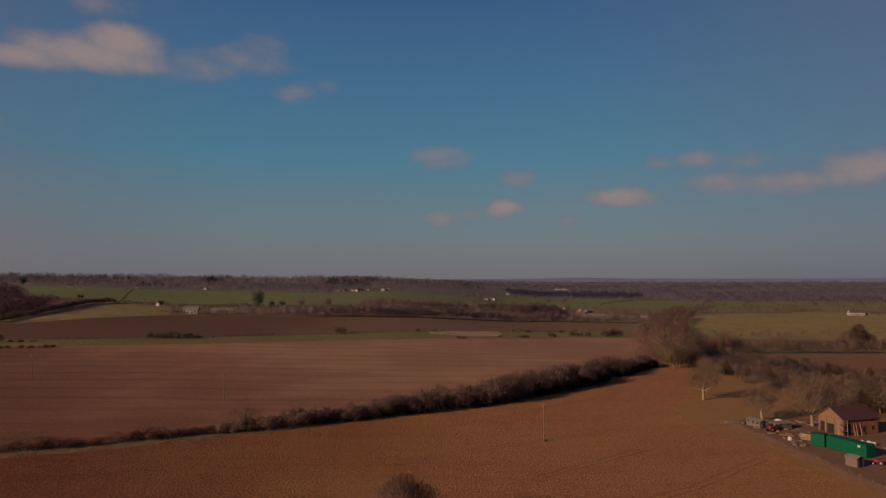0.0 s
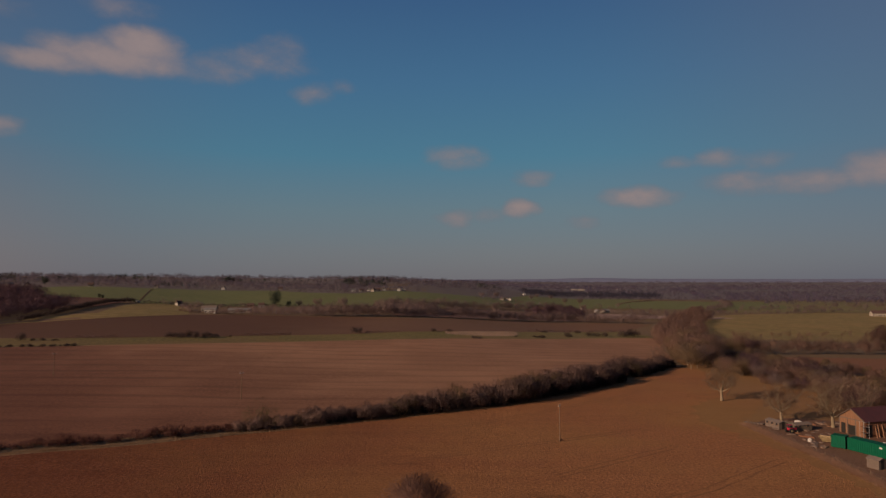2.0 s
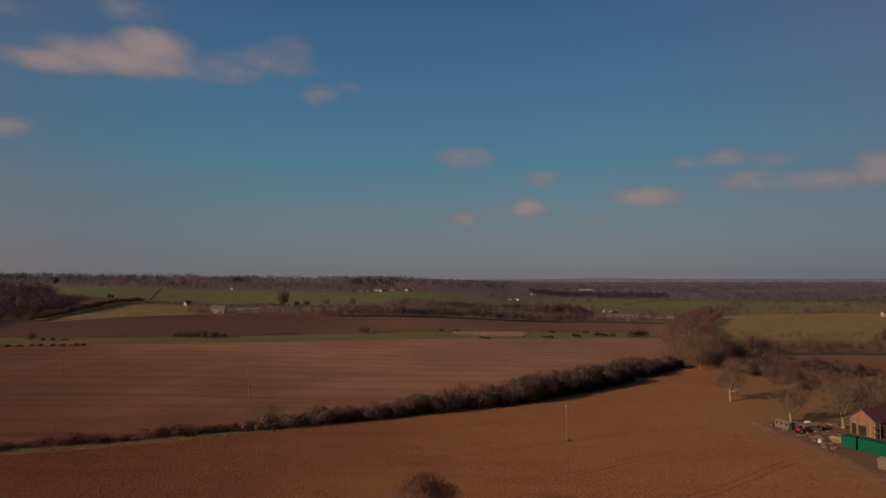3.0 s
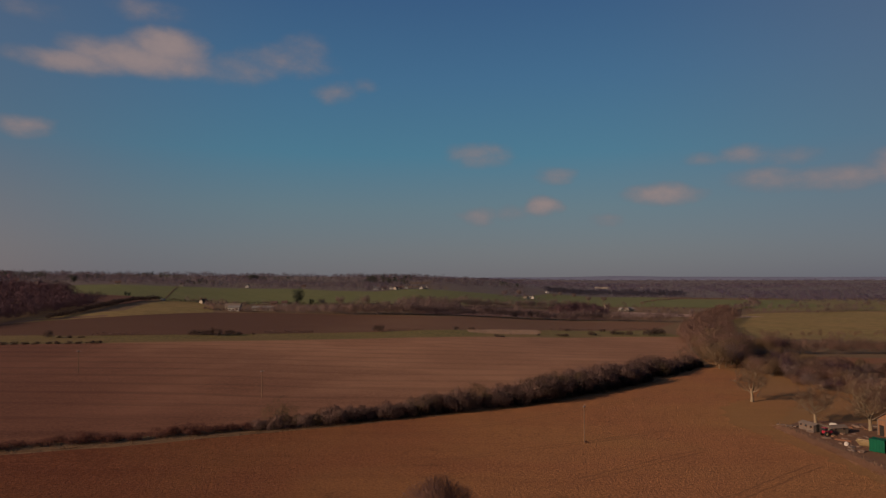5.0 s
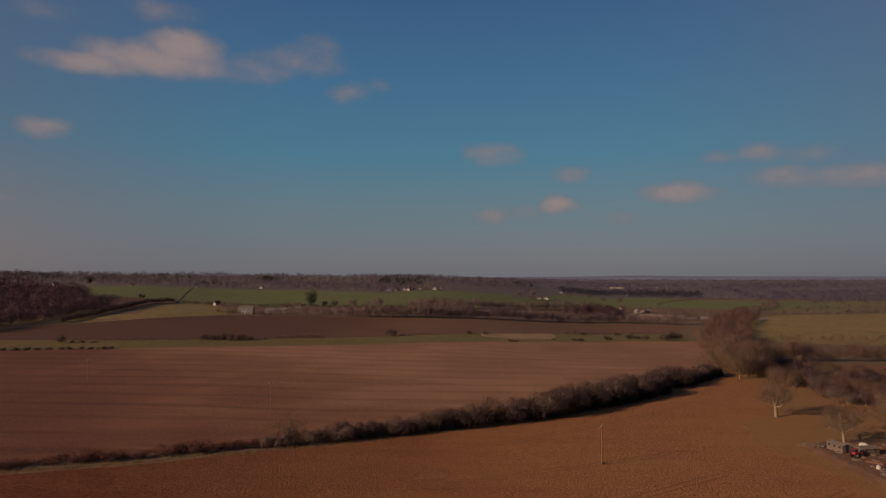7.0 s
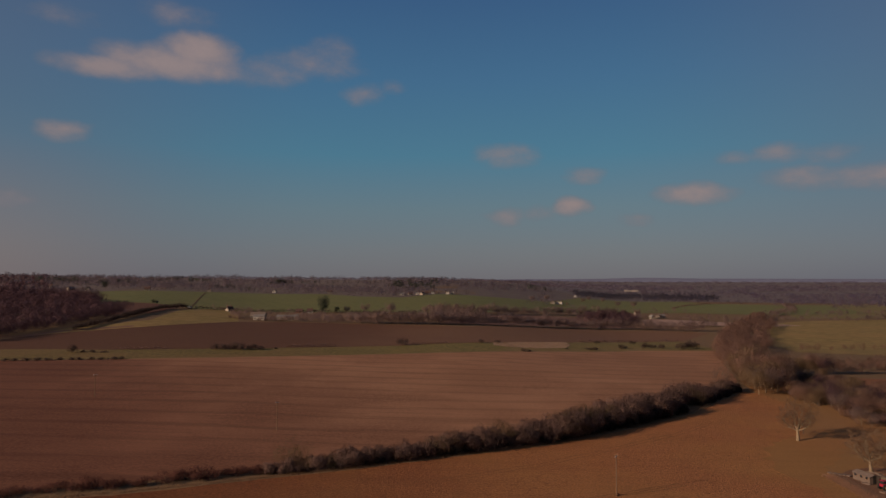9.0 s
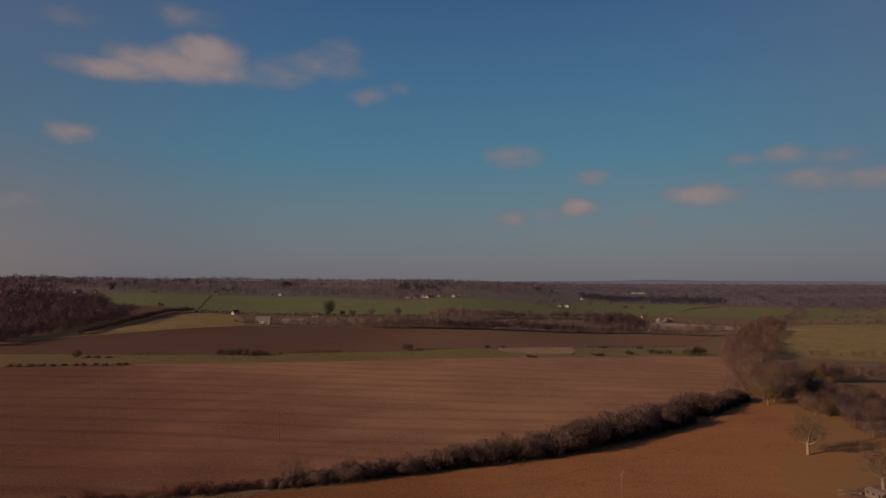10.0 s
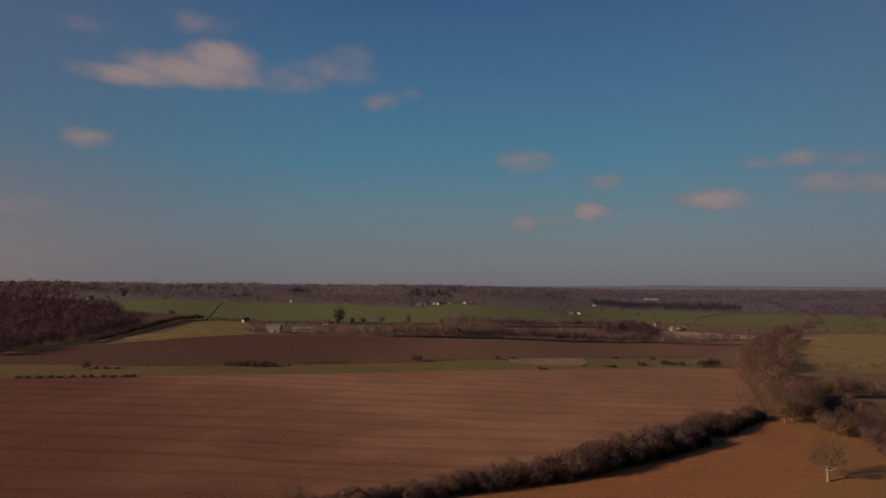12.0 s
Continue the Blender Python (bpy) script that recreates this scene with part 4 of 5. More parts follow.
for x, y in along([(x + 38, y + 18) for x, y in BELT[3:7]], 8, brng, 0.5):
    belt_tree(x, y, brng.uniform(0.75, 1.15), brng.uniform(0.85, 1.1))
for line, gap, lo, hi in ((((125, 352), (148, 362), (179, 368), (260, 382), (330, 390)), 4.2, 0.66, 1.02), (((205, 505), (266, 540), (340, 575)), 12, 0.3, 0.55),
                          (((145, 376), (200, 390), (260, 402), (330, 412)), 7, 0.5, 0.75),
                          (((106, 262), (114, 262), (124, 250)), 5, 0.45, 0.75), (((112, 276), (122, 272), (132, 258)), 6, 0.5, 0.8),
                          (((110, 246), (120, 236), (126, 226)), 5, 0.5, 0.75), (((118, 216), (126, 208), (140, 202), (158, 196)), 4.5, 0.5, 0.8),
                          (((106, 226), (114, 220), (122, 214)), 4.5, 0.42, 0.66), (((112, 194), (124, 190), (140, 184)), 4.5, 0.5, 0.85), (((108, 184), (122, 180), (136, 174)), 5, 0.45, 0.75), (((130, 228), (150, 218)), 5, 0.4, 0.58)):
    for x, y in along(line, gap, brng, 0.35):
        belt_tree(x, y, brng.uniform(lo, hi), brng.uniform(0.85, 1.1))
thicket_shapes = [shrub(180 + i, 5.0, 4.8, 1500, 0.075, 0.8, (M_BARK_DARK, (M_TWIG_MID, M_TWIG_WILLOW, M_TWIG_HEDGE)[i % 3]), lumps=6) for i in range(5)]
thicket = Kinds("scrub_bush", thicket_shapes, ("stem", "foliage"), "bare brown scrub bush in a thicket below the trees", "bush", "scrub bushes of the thicket", 26)
THICKET = [(103, 262), (108, 290), (116, 335), (150, 342), (156, 290), (166, 262), (200, 246), (190, 205), (150, 178), (122, 182), (112, 205), (110, 236)]
SCRUB = [(104, 262), (112, 300), (122, 340), (146, 340), (148, 296), (162, 262), (135, 248), (118, 244)]


def scrub_spots():
    out, n = [], 0
    while n < 52:
        p = (brng.uniform(102, 164), brng.uniform(242, 342))
        if inside(p, SCRUB):
            out.append(p)
            n += 1
    return out


for x, y in scatter(THICKET, 8.2, brng):
    if wooded(x, y, -0.25, 26.0):
        thicket.add(x, y, brng.uniform(0.7, 1.25), brng.uniform(0.8, 1.1))
for x, y in scrub_spots():
    belt.add(x, y, brng.uniform(0.32, 0.62), brng.uniform(0.85, 1.1), "low bare scrub tree between a field and the tree belt")
round_tree = Kinds("bare_tree", [shrub(175, 5.0, 5.6, 7000, 0.05, 0.5, (M_BARK_DARK, M_TWIG_CROWN), lumps=9)], ("trunk", "crown"), "round purple-brown leafless tree in the meadow", "tree", "", 25)
round_tree.add(287, 460, 2.7, 1.0)
for x, y, s in ((112, 850, 1.4), (122, 856, 1.5), (130, 848, 1.2), (104, 860, 1.1), (128, 792, 1.0), (136, 796, 1.1), (145, 800, 0.9)):
    belt.add(x, y, s, 0.95, "round purple-brown leafless tree beside the hedge lines", 3)
round_tree.add(300, 466, 1.9, 1.0)
for x, y, s in ((90, 300, 0.5), (94, 306, 0.62), (92, 318, 0.5), (99, 322, 0.6), (97, 334, 0.55), (104, 346, 0.6), (88, 290, 0.42), (108, 178, 0.9), (116, 172, 0.85), (104, 186, 0.8)):
    sparse.add(x, y, s, 1.0)
for x, y, s in ((-159, 741, 0.95), (-131, 738, 1.1), (-94, 752, 0.7), (-180, 735, 0.7), (178, 1510, 0.9), (201, 1461, 1.0), (205, 1285, 1.0), (235, 1292, 1.1), (72, 1270, 1.1), (150, 1370, 0.9), (40, 1180, 0.9)):
    belt.add(x, y, s, 1.0, "single leafless tree on a far field edge", 4)

ever_shapes = []
for i in range(2):
    trunk, _ = tree_shapes[i]
    ever_shapes.append((trunk, tri_mesh("crown", dome_twigs(330 + i, 8.0, 16.0, 2400, 0.32, 0.9, 1.5, 0.2, lumps=9, laid=True), M_EVERGREEN)))
evergreen = Kinds("evergreen_tree", ever_shapes, ("trunk", "crown"), "dense dark evergreen tree on the hillside hedge", "tree", "", 23)
evergreen.add(-201, 721, 1.15, 1.15)
for x, y, s in ((-190, 732, 0.5), (-382, 690, 0.36), (-379, 692, 0.3), (-497, 1400, 1.1), (-488, 1405, 0.9), (-612, 960, 0.9), (-150, 1300, 0.8)):
    evergreen.add(x, y, s, 1.0, "dark evergreen tree above far bare woods")


# far woods and tree lines, past counting
FAR_SHAPES = [dome_twigs(400 + i, 10.0, 12.0, 90, 1.1, 1.7, 0.3, 0.25, lumps=3 + i % 2, laid=True) for i in range(8)]
FINE_SHAPES = [dome_twigs(420 + i, 8.4, 10.8, 500, 0.18, 1.5, 0.2, 0.4, lumps=5, laid=i % 2 == 0) for i in range(8)]
WOOD_SHAPES = [dome_twigs(440 + i, 8.8, 11.0, 360, 0.26, 1.2, 0.3, 0.4, lumps=4, laid=True) for i in range(8)]
LOW_SHAPES = [dome_twigs(460 + i, 8.4, 10.8, 150, 0.6, 2.0, 0.2, 0.4, lumps=4) for i in range(6)]
BELT_SHAPES = [dome_twigs(480 + i, 8.4, 12.0, 900, 0.12, 1.5, 0.8, 0.6, lumps=6) for i in range(8)]


def woods(name, label, places, shapes, mat, seed, lo=0.7, hi=1.2, wide=1.0, category="woodland"):
    rng = np.random.default_rng(seed)
    heap = []
    for x, y, *own in places:
        a, s, t = rng.uniform(0, 6.28), rng.uniform(lo, hi), rng.uniform(0.8, 1.15)
        s *= 1 + 0.3 * noise.noise(Vector((x / 90, y / 90, seed)))
        s = own[0] if own else s
        v = shapes[rng.integers(len(shapes))]
        c, n = math.cos(a), math.sin(a)
        w = v.copy()
        for i, k in ((0, s * wide), (3, 1.0)):
            w[:, i] = (v[:, i] * c - v[:, i + 1] * n) * k
            w[:, i + 1] = (v[:, i] * n + v[:, i + 1] * c) * k
        w[:, 0] += x
        w[:, 1] += y
        w[:, 2] = v[:, 2] * s * t + terrain(x, y)
        heap.append(w)
    ob = new(name, tri_mesh(name, np.concatenate(heap), mat))
    return tagged(ob, label, category, kind="stuff")


wrng = random.Random(77)
woods("tree_belt", "brown leafless tree belt running away across the valley", far_belt, BELT_SHAPES, M_TWIG_MID, 18, category="tree belt")
LEFT_WOOD = [(-345, 440), (-345, 480), (-348, 545), (-356, 590), (-395, 610), (-440, 690), (-560, 760), (-690, 760), (-640, 600), (-500, 480), (-420, 395), (-345, 410)]
woods("bare_wood", "dense purple-brown leafless wood on a slope", scatter(LEFT_WOOD, 8.0, wrng) + along(((-420, 380), (-336, 404), (-342, 440), (-343, 480), (-346, 545), (-354, 590)), 3.5, wrng, 0.6), WOOD_SHAPES, M_TWIG_PURPLE, 1, 0.85, 1.3)
TL1 = ((-240, 588), (-200, 604), (-135, 603), (-64, 606), (40, 690), (63, 714), (131, 748), (205, 724))
woods("tree_line", "brown leafless tree line along a ploughed field", along(TL1[2:5], 3.2, wrng) + along([(x, y + 8) for x, y in TL1[2:4]], 4.0, wrng), FINE_SHAPES, M_TWIG_LINE, 2, 0.9, 1.4, category="tree line")
woods("tree_line", "lower bare hedge trees along a ploughed field", along(TL1[4:], 3.4, wrng, 0.5) + along(TL1[4:], 9, wrng, 0.9), FINE_SHAPES, M_TWIG_LINE, 19, 0.8, 1.3, category="tree line")
woods("tree_line", "thicket of bare trees between two hedges", scatter([(-64, 614), (-86, 748), (-48, 762), (-22, 745), (-24, 690), (-40, 632)], 8.5, wrng), FINE_SHAPES, M_TWIG_LINE, 21, 0.7, 1.1, category="tree line")
TL2 = ((-88, 756), (-38, 766), (-14, 792), (32, 852), (90, 930), (112, 950))
woods("tree_line", "bare hedgerow trees below the green hillside", along(TL2, 4.0, wrng, 0.5) + along(TL2[:4], 14, wrng, 0.6), FINE_SHAPES, M_TWIG_LINE, 3, 0.75, 1.25, category="tree line")
woods("hedge_line", "low dark hedge along the foot of the hillside", along(((-330, 684), (-293, 709), (-204, 730), (-94, 754)), 2.2, wrng), LOW_SHAPES, M_THORN, 4, 0.2, 0.34, category="hedge")
woods("hedge_line", "thin dark hedge between fallow and pasture", along(((-318, 470), (-330, 570), (-345, 640), (-338, 678)), 1.3, wrng), LOW_SHAPES, M_THORN, 14, 0.36, 0.56, category="hedge")
woods("farm_garden_trees", "bare garden trees and hedges round a farm", scatter([(-214, 612), (-130, 612), (-140, 660), (-206, 668)], 8, wrng) + along(((-272, 640), (-262, 628), (-254, 616)), 4.5, wrng) + along(((-224, 600), (-205, 606), (-170, 604), (-135, 606)), 3.2, wrng) + along(((-266, 652), (-240, 660), (-212, 668)), 6, wrng) + along(((-312, 690), (-285, 705), (-262, 690)), 6, wrng), FINE_SHAPES, M_TWIG_LINE, 5, 0.45, 0.85)
TL5 = ((80, 896), (130, 930), (171, 967), (238, 907), (286, 885), (332, 902), (380, 930), (447, 911), (560, 985), (720, 930))
woods("tree_line", "leafless hedgerow with gaps beside pale fields", along(TL5, 6.5, wrng) + along(((300, 792), (270, 796), (232, 800), (160, 782)), 5, wrng, 0.6), FINE_SHAPES, M_TWIG_LINE, 6, 0.45, 0.95, category="tree line")
woods("tree_line", "purple-brown leafless spinney below a green field", scatter([(82, 830), (150, 790), (165, 880), (172, 965), (150, 1000), (105, 930)], 10, wrng), FINE_SHAPES, M_TWIG_PURPLE, 23, 0.7, 1.15)
woods("hedge_line", "clipped garden hedge in front of farm sheds", along(((-262, 612), (-248, 604), (-226, 602), (-206, 606)), 2.2, wrng, 0.5), LOW_SHAPES, M_TWIG_HEDGE, 24, 0.16, 0.3, category="hedge")
woods("hedge_line", "dark zigzag hedge on a distant green field", along(((296, 1245), (345, 1350), (352, 1368), (436, 1480), (540, 1490)), 5, wrng), LOW_SHAPES, M_TWIG_HEDGE, 7, 0.25, 0.45, category="hedge")
TL6 = ((394, 1046), (470, 1060), (560, 1105), (640, 1150), (760, 1190))
woods("tree_line", "scattered leafless hedgerow trees in far pastures", along(TL6, 11, wrng, 0.8) + along(((350, 960), (480, 1180), (545, 1380)), 9, wrng, 0.6) + along(((440, 1000), (620, 1080), (900, 1150)), 18, wrng, 1.5) + along(((60, 1150), (140, 1095), (280, 1098)), 14, wrng), FINE_SHAPES, M_TWIG_LINE, 8, 0.6, 1.1, category="tree line")


def sector(u0, u1, d0, d1, gap, rng, keep):
    out = []
    d = d0
    while d < d1:
        step = gap * (1 + (d - d0) / d0 * 0.6)
        a, a1 = math.atan(u0), math.atan(u1)
        while a < a1:
            r, t = d + rng.uniform(-0.5, 0.5) * step, a + rng.uniform(-0.5, 0.5) * step / d
            p = (r * math.sin(t), r * math.cos(t))
            if keep(*p):
                out.append(p)
            a += step / d
        d += step
    return out


HILL = [(-440, 690), (-384, 696), (-334, 682), (-293, 707), (-206, 734), (-95, 758), (-55, 880), (0, 1005), (70, 1225), (-30, 1150), (-122, 1115), (-157, 985), (-230, 1000), (-302, 1065), (-400, 1040), (-465, 1000), (-545, 842), (-560, 780)]
FARGREEN = [(70, 1130), (140, 1090), (280, 1095), (394, 1045), (560, 1100), (640, 1420), (540, 1425), (436, 1482), (400, 1602), (167, 1590), (75, 1240)]
woods("bare_wood", "purple-brown leafless wood climbing to the skyline",
      sector(-0.97, -0.74, 790, 2300, 17, wrng, lambda x, y: True), FAR_SHAPES, M_TWIG_PURPLE, 22, 0.8, 1.2)
woods("far_woods", "leafless woods along the hill skyline, coloured grey-purple for haze",
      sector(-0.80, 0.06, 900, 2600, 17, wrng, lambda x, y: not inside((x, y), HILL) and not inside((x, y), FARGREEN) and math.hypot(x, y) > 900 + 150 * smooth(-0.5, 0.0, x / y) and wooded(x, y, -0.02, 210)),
      FAR_SHAPES, M_TWIG_FAR_HAZE, 9, 0.8, 1.3)
woods("far_woods", "brown woods and hedges on the far plain, haze in their colour",
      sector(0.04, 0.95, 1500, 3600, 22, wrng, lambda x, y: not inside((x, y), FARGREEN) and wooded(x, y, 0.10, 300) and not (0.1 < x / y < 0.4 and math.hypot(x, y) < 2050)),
      FAR_SHAPES, M_TWIG_PLAIN_HAZE, 10, 0.7, 1.15, 1.2)
woods("far_woods", "dark plantation beyond the far green field, blue-greyed for haze",
      sector(0.10, 0.30, 1680, 1950, 13, wrng, lambda x, y: wooded(x, y, -0.45, 120)), FAR_SHAPES, M_PLANTATION_HAZE, 15, 0.8, 1.2)
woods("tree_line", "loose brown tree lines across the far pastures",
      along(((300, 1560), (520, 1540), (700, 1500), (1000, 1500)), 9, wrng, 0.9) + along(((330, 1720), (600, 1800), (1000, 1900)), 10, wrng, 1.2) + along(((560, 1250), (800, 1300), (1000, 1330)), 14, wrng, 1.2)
      + along(((545, 1385), (700, 2000), (800, 2500)), 14, wrng, 0.8), FINE_SHAPES, M_TWIG_PLAIN_HAZE, 16, 0.8, 1.3, category="tree line")
field("pasture", "faint fields on the far plain, purple-greyed for haze", [(170, 1605), (430, 1610), (700, 1500), (1300, 1500), (2200, 2600), (2900, 3650), (1600, 4480), (90, 4750), (90, 2400)], M_PLAIN_HAZE, 1, step=60, rag=5)
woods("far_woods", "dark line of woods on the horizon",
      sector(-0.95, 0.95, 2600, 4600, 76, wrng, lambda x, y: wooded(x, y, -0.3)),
      FAR_SHAPES, M_TWIG_PLAIN_HAZE, 11, 0.8, 1.1, 3.5)


def distant_hills():
    """Low hills at the end of the view."""
    verts, faces = [], []
    n = 90
    for i in range(n + 1):
        a = radians(-6 + 52 * i / n)
        top = 44 + 16 * smooth(0, 14, i) + 5 * noise.noise(Vector((i * 0.09, 1.3, 0))) + 7 * math.exp(-((i - 31) / 6) ** 2)
        for r, z in ((4560, 20), (4640, top * 0.75), (4740, top)):
            verts.append((r * math.sin(a), r * math.cos(a), z))
        if i:
            k = 3 * i
            faces += [(k - 3, k, k + 1, k - 2), (k - 2, k + 1, k + 2, k - 1)]
    ob = new("distant_hills", mesh_of("distant_hills", verts, faces, M_HILLS_HAZE, True))
    return tagged(ob, "low hills on the horizon, haze blue put into their colour", "hills", kind="structure")


distant_hills()

field("wood_floor", "leaf litter under bare hill woods, dulled purple for haze",
      [(-1500, 1500), (-760, 800), (-590, 790), (-548, 850), (-468, 1003), (-400, 1043), (-302, 1068), (-230, 1003), (-157, 993), (-122, 1118), (-30, 1153), (75, 1235), (165, 1600), (95, 2400), (100, 4400), (-2600, 3600)], M_FLOOR_HAZE, 1, step=60, rag=3, category="woodland floor")
field("pasture", "pale clearing among the hill woods", [(-570, 1335), (-330, 1375), (-335, 1425), (-580, 1400)], M_PLAIN_HAZE, 2, step=30, rag=4)
woods("far_evergreens", "dark evergreen trees scattered in bare hill woods",
      [p for p in sector(-0.8, 0.05, 1120, 1900, 26, wrng, lambda x, y: noise.noise(Vector((x / 140, y / 140, 9.1))) > 0.34)], FAR_SHAPES, M_EVERGREEN, 17, 0.9, 1.5)

# twig rows added in place of the ditch's dark dashes
woods("hedge_line", "low dark twig rows standing in for a grassy ditch line", along(((-136, 411), (-108, 421)), 1.4, wrng) + along(((-62, 445), (-40, 458)), 1.6, wrng) + along(((55, 541), (105, 588), (150, 610)), 2.5, wrng, 0.6) + along(((-230, 382), (-200, 386)), 2, wrng),
      LOW_SHAPES, M_TWIG_HEDGE, 20, 0.12, 0.24, category="hedge")

# reeds by the ditch
REEDS = [(-10, 478), (-9, 462), (0, 456), (20, 462), (40, 480), (46, 505), (44, 528), (20, 506)]
rrng = np.random.default_rng(5)
reed_places = np.array(scatter(REEDS, 0.6, random.Random(6)))
reed_base = np.array([(x, y, terrain(x, y)) for x, y in reed_places])
reed_way = np.array([0, 0, 1.0]) + rrng.normal(size=reed_base.shape) * 0.12
tagged(new("reed_bed", tri_mesh("reed_bed", spikes(reed_base, reed_way, rrng.uniform(0.4, 1.1, len(reed_base)), rrng.uniform(0.18, 0.36, len(reed_base)), rrng), M_REED)),
       "pale dry reed bed in the grass strip", "reeds", kind="stuff")


def tufts(name, label, line, half, count, height, mat, seed, wide=(0.05, 0.14)):
    rng = np.random.default_rng(seed)
    pts = np.array(along(line, 0.5, random.Random(seed), 0.2))
    c = pts[rng.integers(0, len(pts), count)] + rng.normal(size=(count, 2)) * half
    base = np.array([(x, y, terrain(x, y)) for x, y in c])
    way = np.array([0, 0, 1.0]) + rng.normal(size=base.shape) * 0.35
    ob = new(name, tri_mesh(name, spikes(base, way, rng.uniform(0.5, 1.3, count) * height, rng.uniform(*wide, count), rng), mat))
    return tagged(ob, label, "grass", kind="stuff")


tufts("dry_grass", "pale dead grass along the foot of the hedge", [(x + 0.8, y - 1.8) for x, y in HEDGE[1:-1]], 0.6, 9000, 0.55, M_DRY, 41)
tufts("dry_grass", "tall dead grass grown through a wire fence", ((72.4, 169), (73.9, 147), (74.7, 133.6), (75.1, 120), (76.1, 100)), 0.8, 26000, 0.75, M_STRAW, 42, (0.02, 0.05))


# ---- power line poles ----
def power_pole(x, y, tall, label):
    ob = new("power_pole")
    ob.location = (x, y, terrain(x, y))
    part("shaft", rodded((0, 0, -0.3), (0, 0, tall), 0.145, 0.095, n=10), M_POLE, ob)
    arm = part("crossarm", boxed(-0.75, -0.07, tall - 0.42, 0.75, 0.07, tall - 0.28, bevel=0.01), M_STEEL, ob)
    for sx in (-0.65, 0.0, 0.65):
        bm = rodded((sx, 0, tall - 0.28), (sx, 0, tall - 0.05), 0.035, 0.03)
        rod(bm, (sx, 0, tall - 0.05), (sx, 0, tall + 0.10), 0.07, 0.05)
        part("insulator", bm, M_INSUL, arm)
    ob.rotation_euler = (0, 0, radians(62))
    return tagged(ob, label, "utility pole", "poles of the power line")


bramble.add(23.3, 150.9, 0.2, 1.2, "small tuft of dead stalks at the foot of a pole")
power_pole(22.9, 150.8, 8.3, "weathered wooden power pole standing in the crop field")
power_pole(-65.2, 197.7, 8.3, "weathered wooden power pole in the drilled field")
power_pole(-147, 237, 8.3, "weathered wooden power pole in the drilled field")


# ---- houses and farms ----
def gabled(w, d, eave, ridge):
    """Walls of a gabled house, with the ridge along x."""
    bm = bmesh.new()
    a = [bm.verts.new(p) for p in ((-w, -d, -1), (w, -d, -1), (w, d, -1), (-w, d, -1), (-w, -d, eave), (w, -d, eave), (w, d, eave), (-w, d, eave), (-w, 0, ridge), (w, 0, ridge))]
    for f in ((0, 1, 5, 4), (2, 3, 7, 6), (1, 2, 6, 9, 5), (3, 0, 4, 8, 7), (4, 5, 9, 8), (6, 7, 8, 9)):
        bm.faces.new([a[i] for i in f])
    return bm


def roofed(w, d, eave, ridge, over=0.4, thick=0.22):
    """Two roof slopes with overhang and thickness."""
    bm = bmesh.new()
    slope = (ridge - eave) / d
    for s in (-1, 1):
        y0, z0 = s * (d + over), eave - over * slope
        pts = [(-w - over, y0, z0), (w + over, y0, z0), (w + over, 0, ridge), (-w - over, 0, ridge)]
        low = [bm.verts.new((x, y, z + 0.03)) for x, y, z in pts]
        top = [bm.verts.new((x, y, z + 0.03 + thick)) for x, y, z in pts]
        bm.faces.new(top)
        bm.faces.new(low[::-1])
        for i in range(4):
            bm.faces.new((low[i], low[(i + 1) % 4], top[(i + 1) % 4], top[i]))
    bmesh.ops.recalc_face_normals(bm, faces=bm.faces)
    return bm


def house(x, y, turn, w, d, eave, ridge, wall, roof, label, chimneys=1, windows=3, name="house"):
    ob = new(name)
    ob.location, ob.rotation_euler = (x, y, terrain(x, y)), (0, 0, radians(turn))
    w, d = w / 2, d / 2
    part("wall", gabled(w, d, eave, ridge), wall, ob)
    top = part("roof", roofed(w, d, eave, ridge), roof, ob)
    for i in range(chimneys):
        cx = (w - 0.9) * (1 if i == 0 else -1)
        bm = boxed(cx - 0.45, -0.35, ridge - 0.6, cx + 0.45, 0.35, ridge + 1.0, bevel=0.03)
        rod(bm, (cx - 0.2, 0, ridge + 1.0), (cx - 0.2, 0, ridge + 1.35), 0.13, 0.11)
        rod(bm, (cx + 0.2, 0, ridge + 1.0), (cx + 0.2, 0, ridge + 1.35), 0.13, 0.11)
        part("chimney", bm, M_BRICK, top)
    for side in (-1, 1):
        for level in range(2 if eave > 4 else 1):
            for i in range(windows):
                px = -w + 2 * w * (i + 0.5) / windows
                z = 1.0 + 2.5 * level
                y0, y1 = sorted((side * (d - 0.05), side * (d + 0.03)))
                part("window", boxed(px - 0.55, y0, z, px + 0.55, y1, z + 1.15), M_GLASS, ob)
    for side in (-1, 1):
        x0, x1 = sorted((side * (w - 0.05), side * (w + 0.03)))
        part("window", boxed(x0, -0.5, 1.0 if side > 0 else 3.0, x1, 0.5, 2.1 if side > 0 else 4.0), M_GLASS, ob)
    part("door", boxed(0.7 - w * 0.2, -d - 0.04, 0.0, 1.6 - w * 0.2, -d + 0.05, 2.05), M_DARKIN, ob)
    return tagged(ob, label, name.replace("_", " "), "houses of the countryside" if name == "house" else "")


house(-296, 690, 62, 7, 5, 2.6, 5.0, M_CREAM, M_ROOF_TILE, "cream farmhouse with a clay tile roof by the hillside", 2)
house(-242, 634, 8, 14, 8, 3.4, 5.6, M_CREAM, M_FELT, "pale farm building with a grey roof among bare trees", 0, 5, "farm_building")
house(-233, 613, 8, 10, 6, 3.2, 5.0, M_WHITE, M_ROOF_GREY, "low white farm shed with a grey roof", 0, 3, "farm_building")
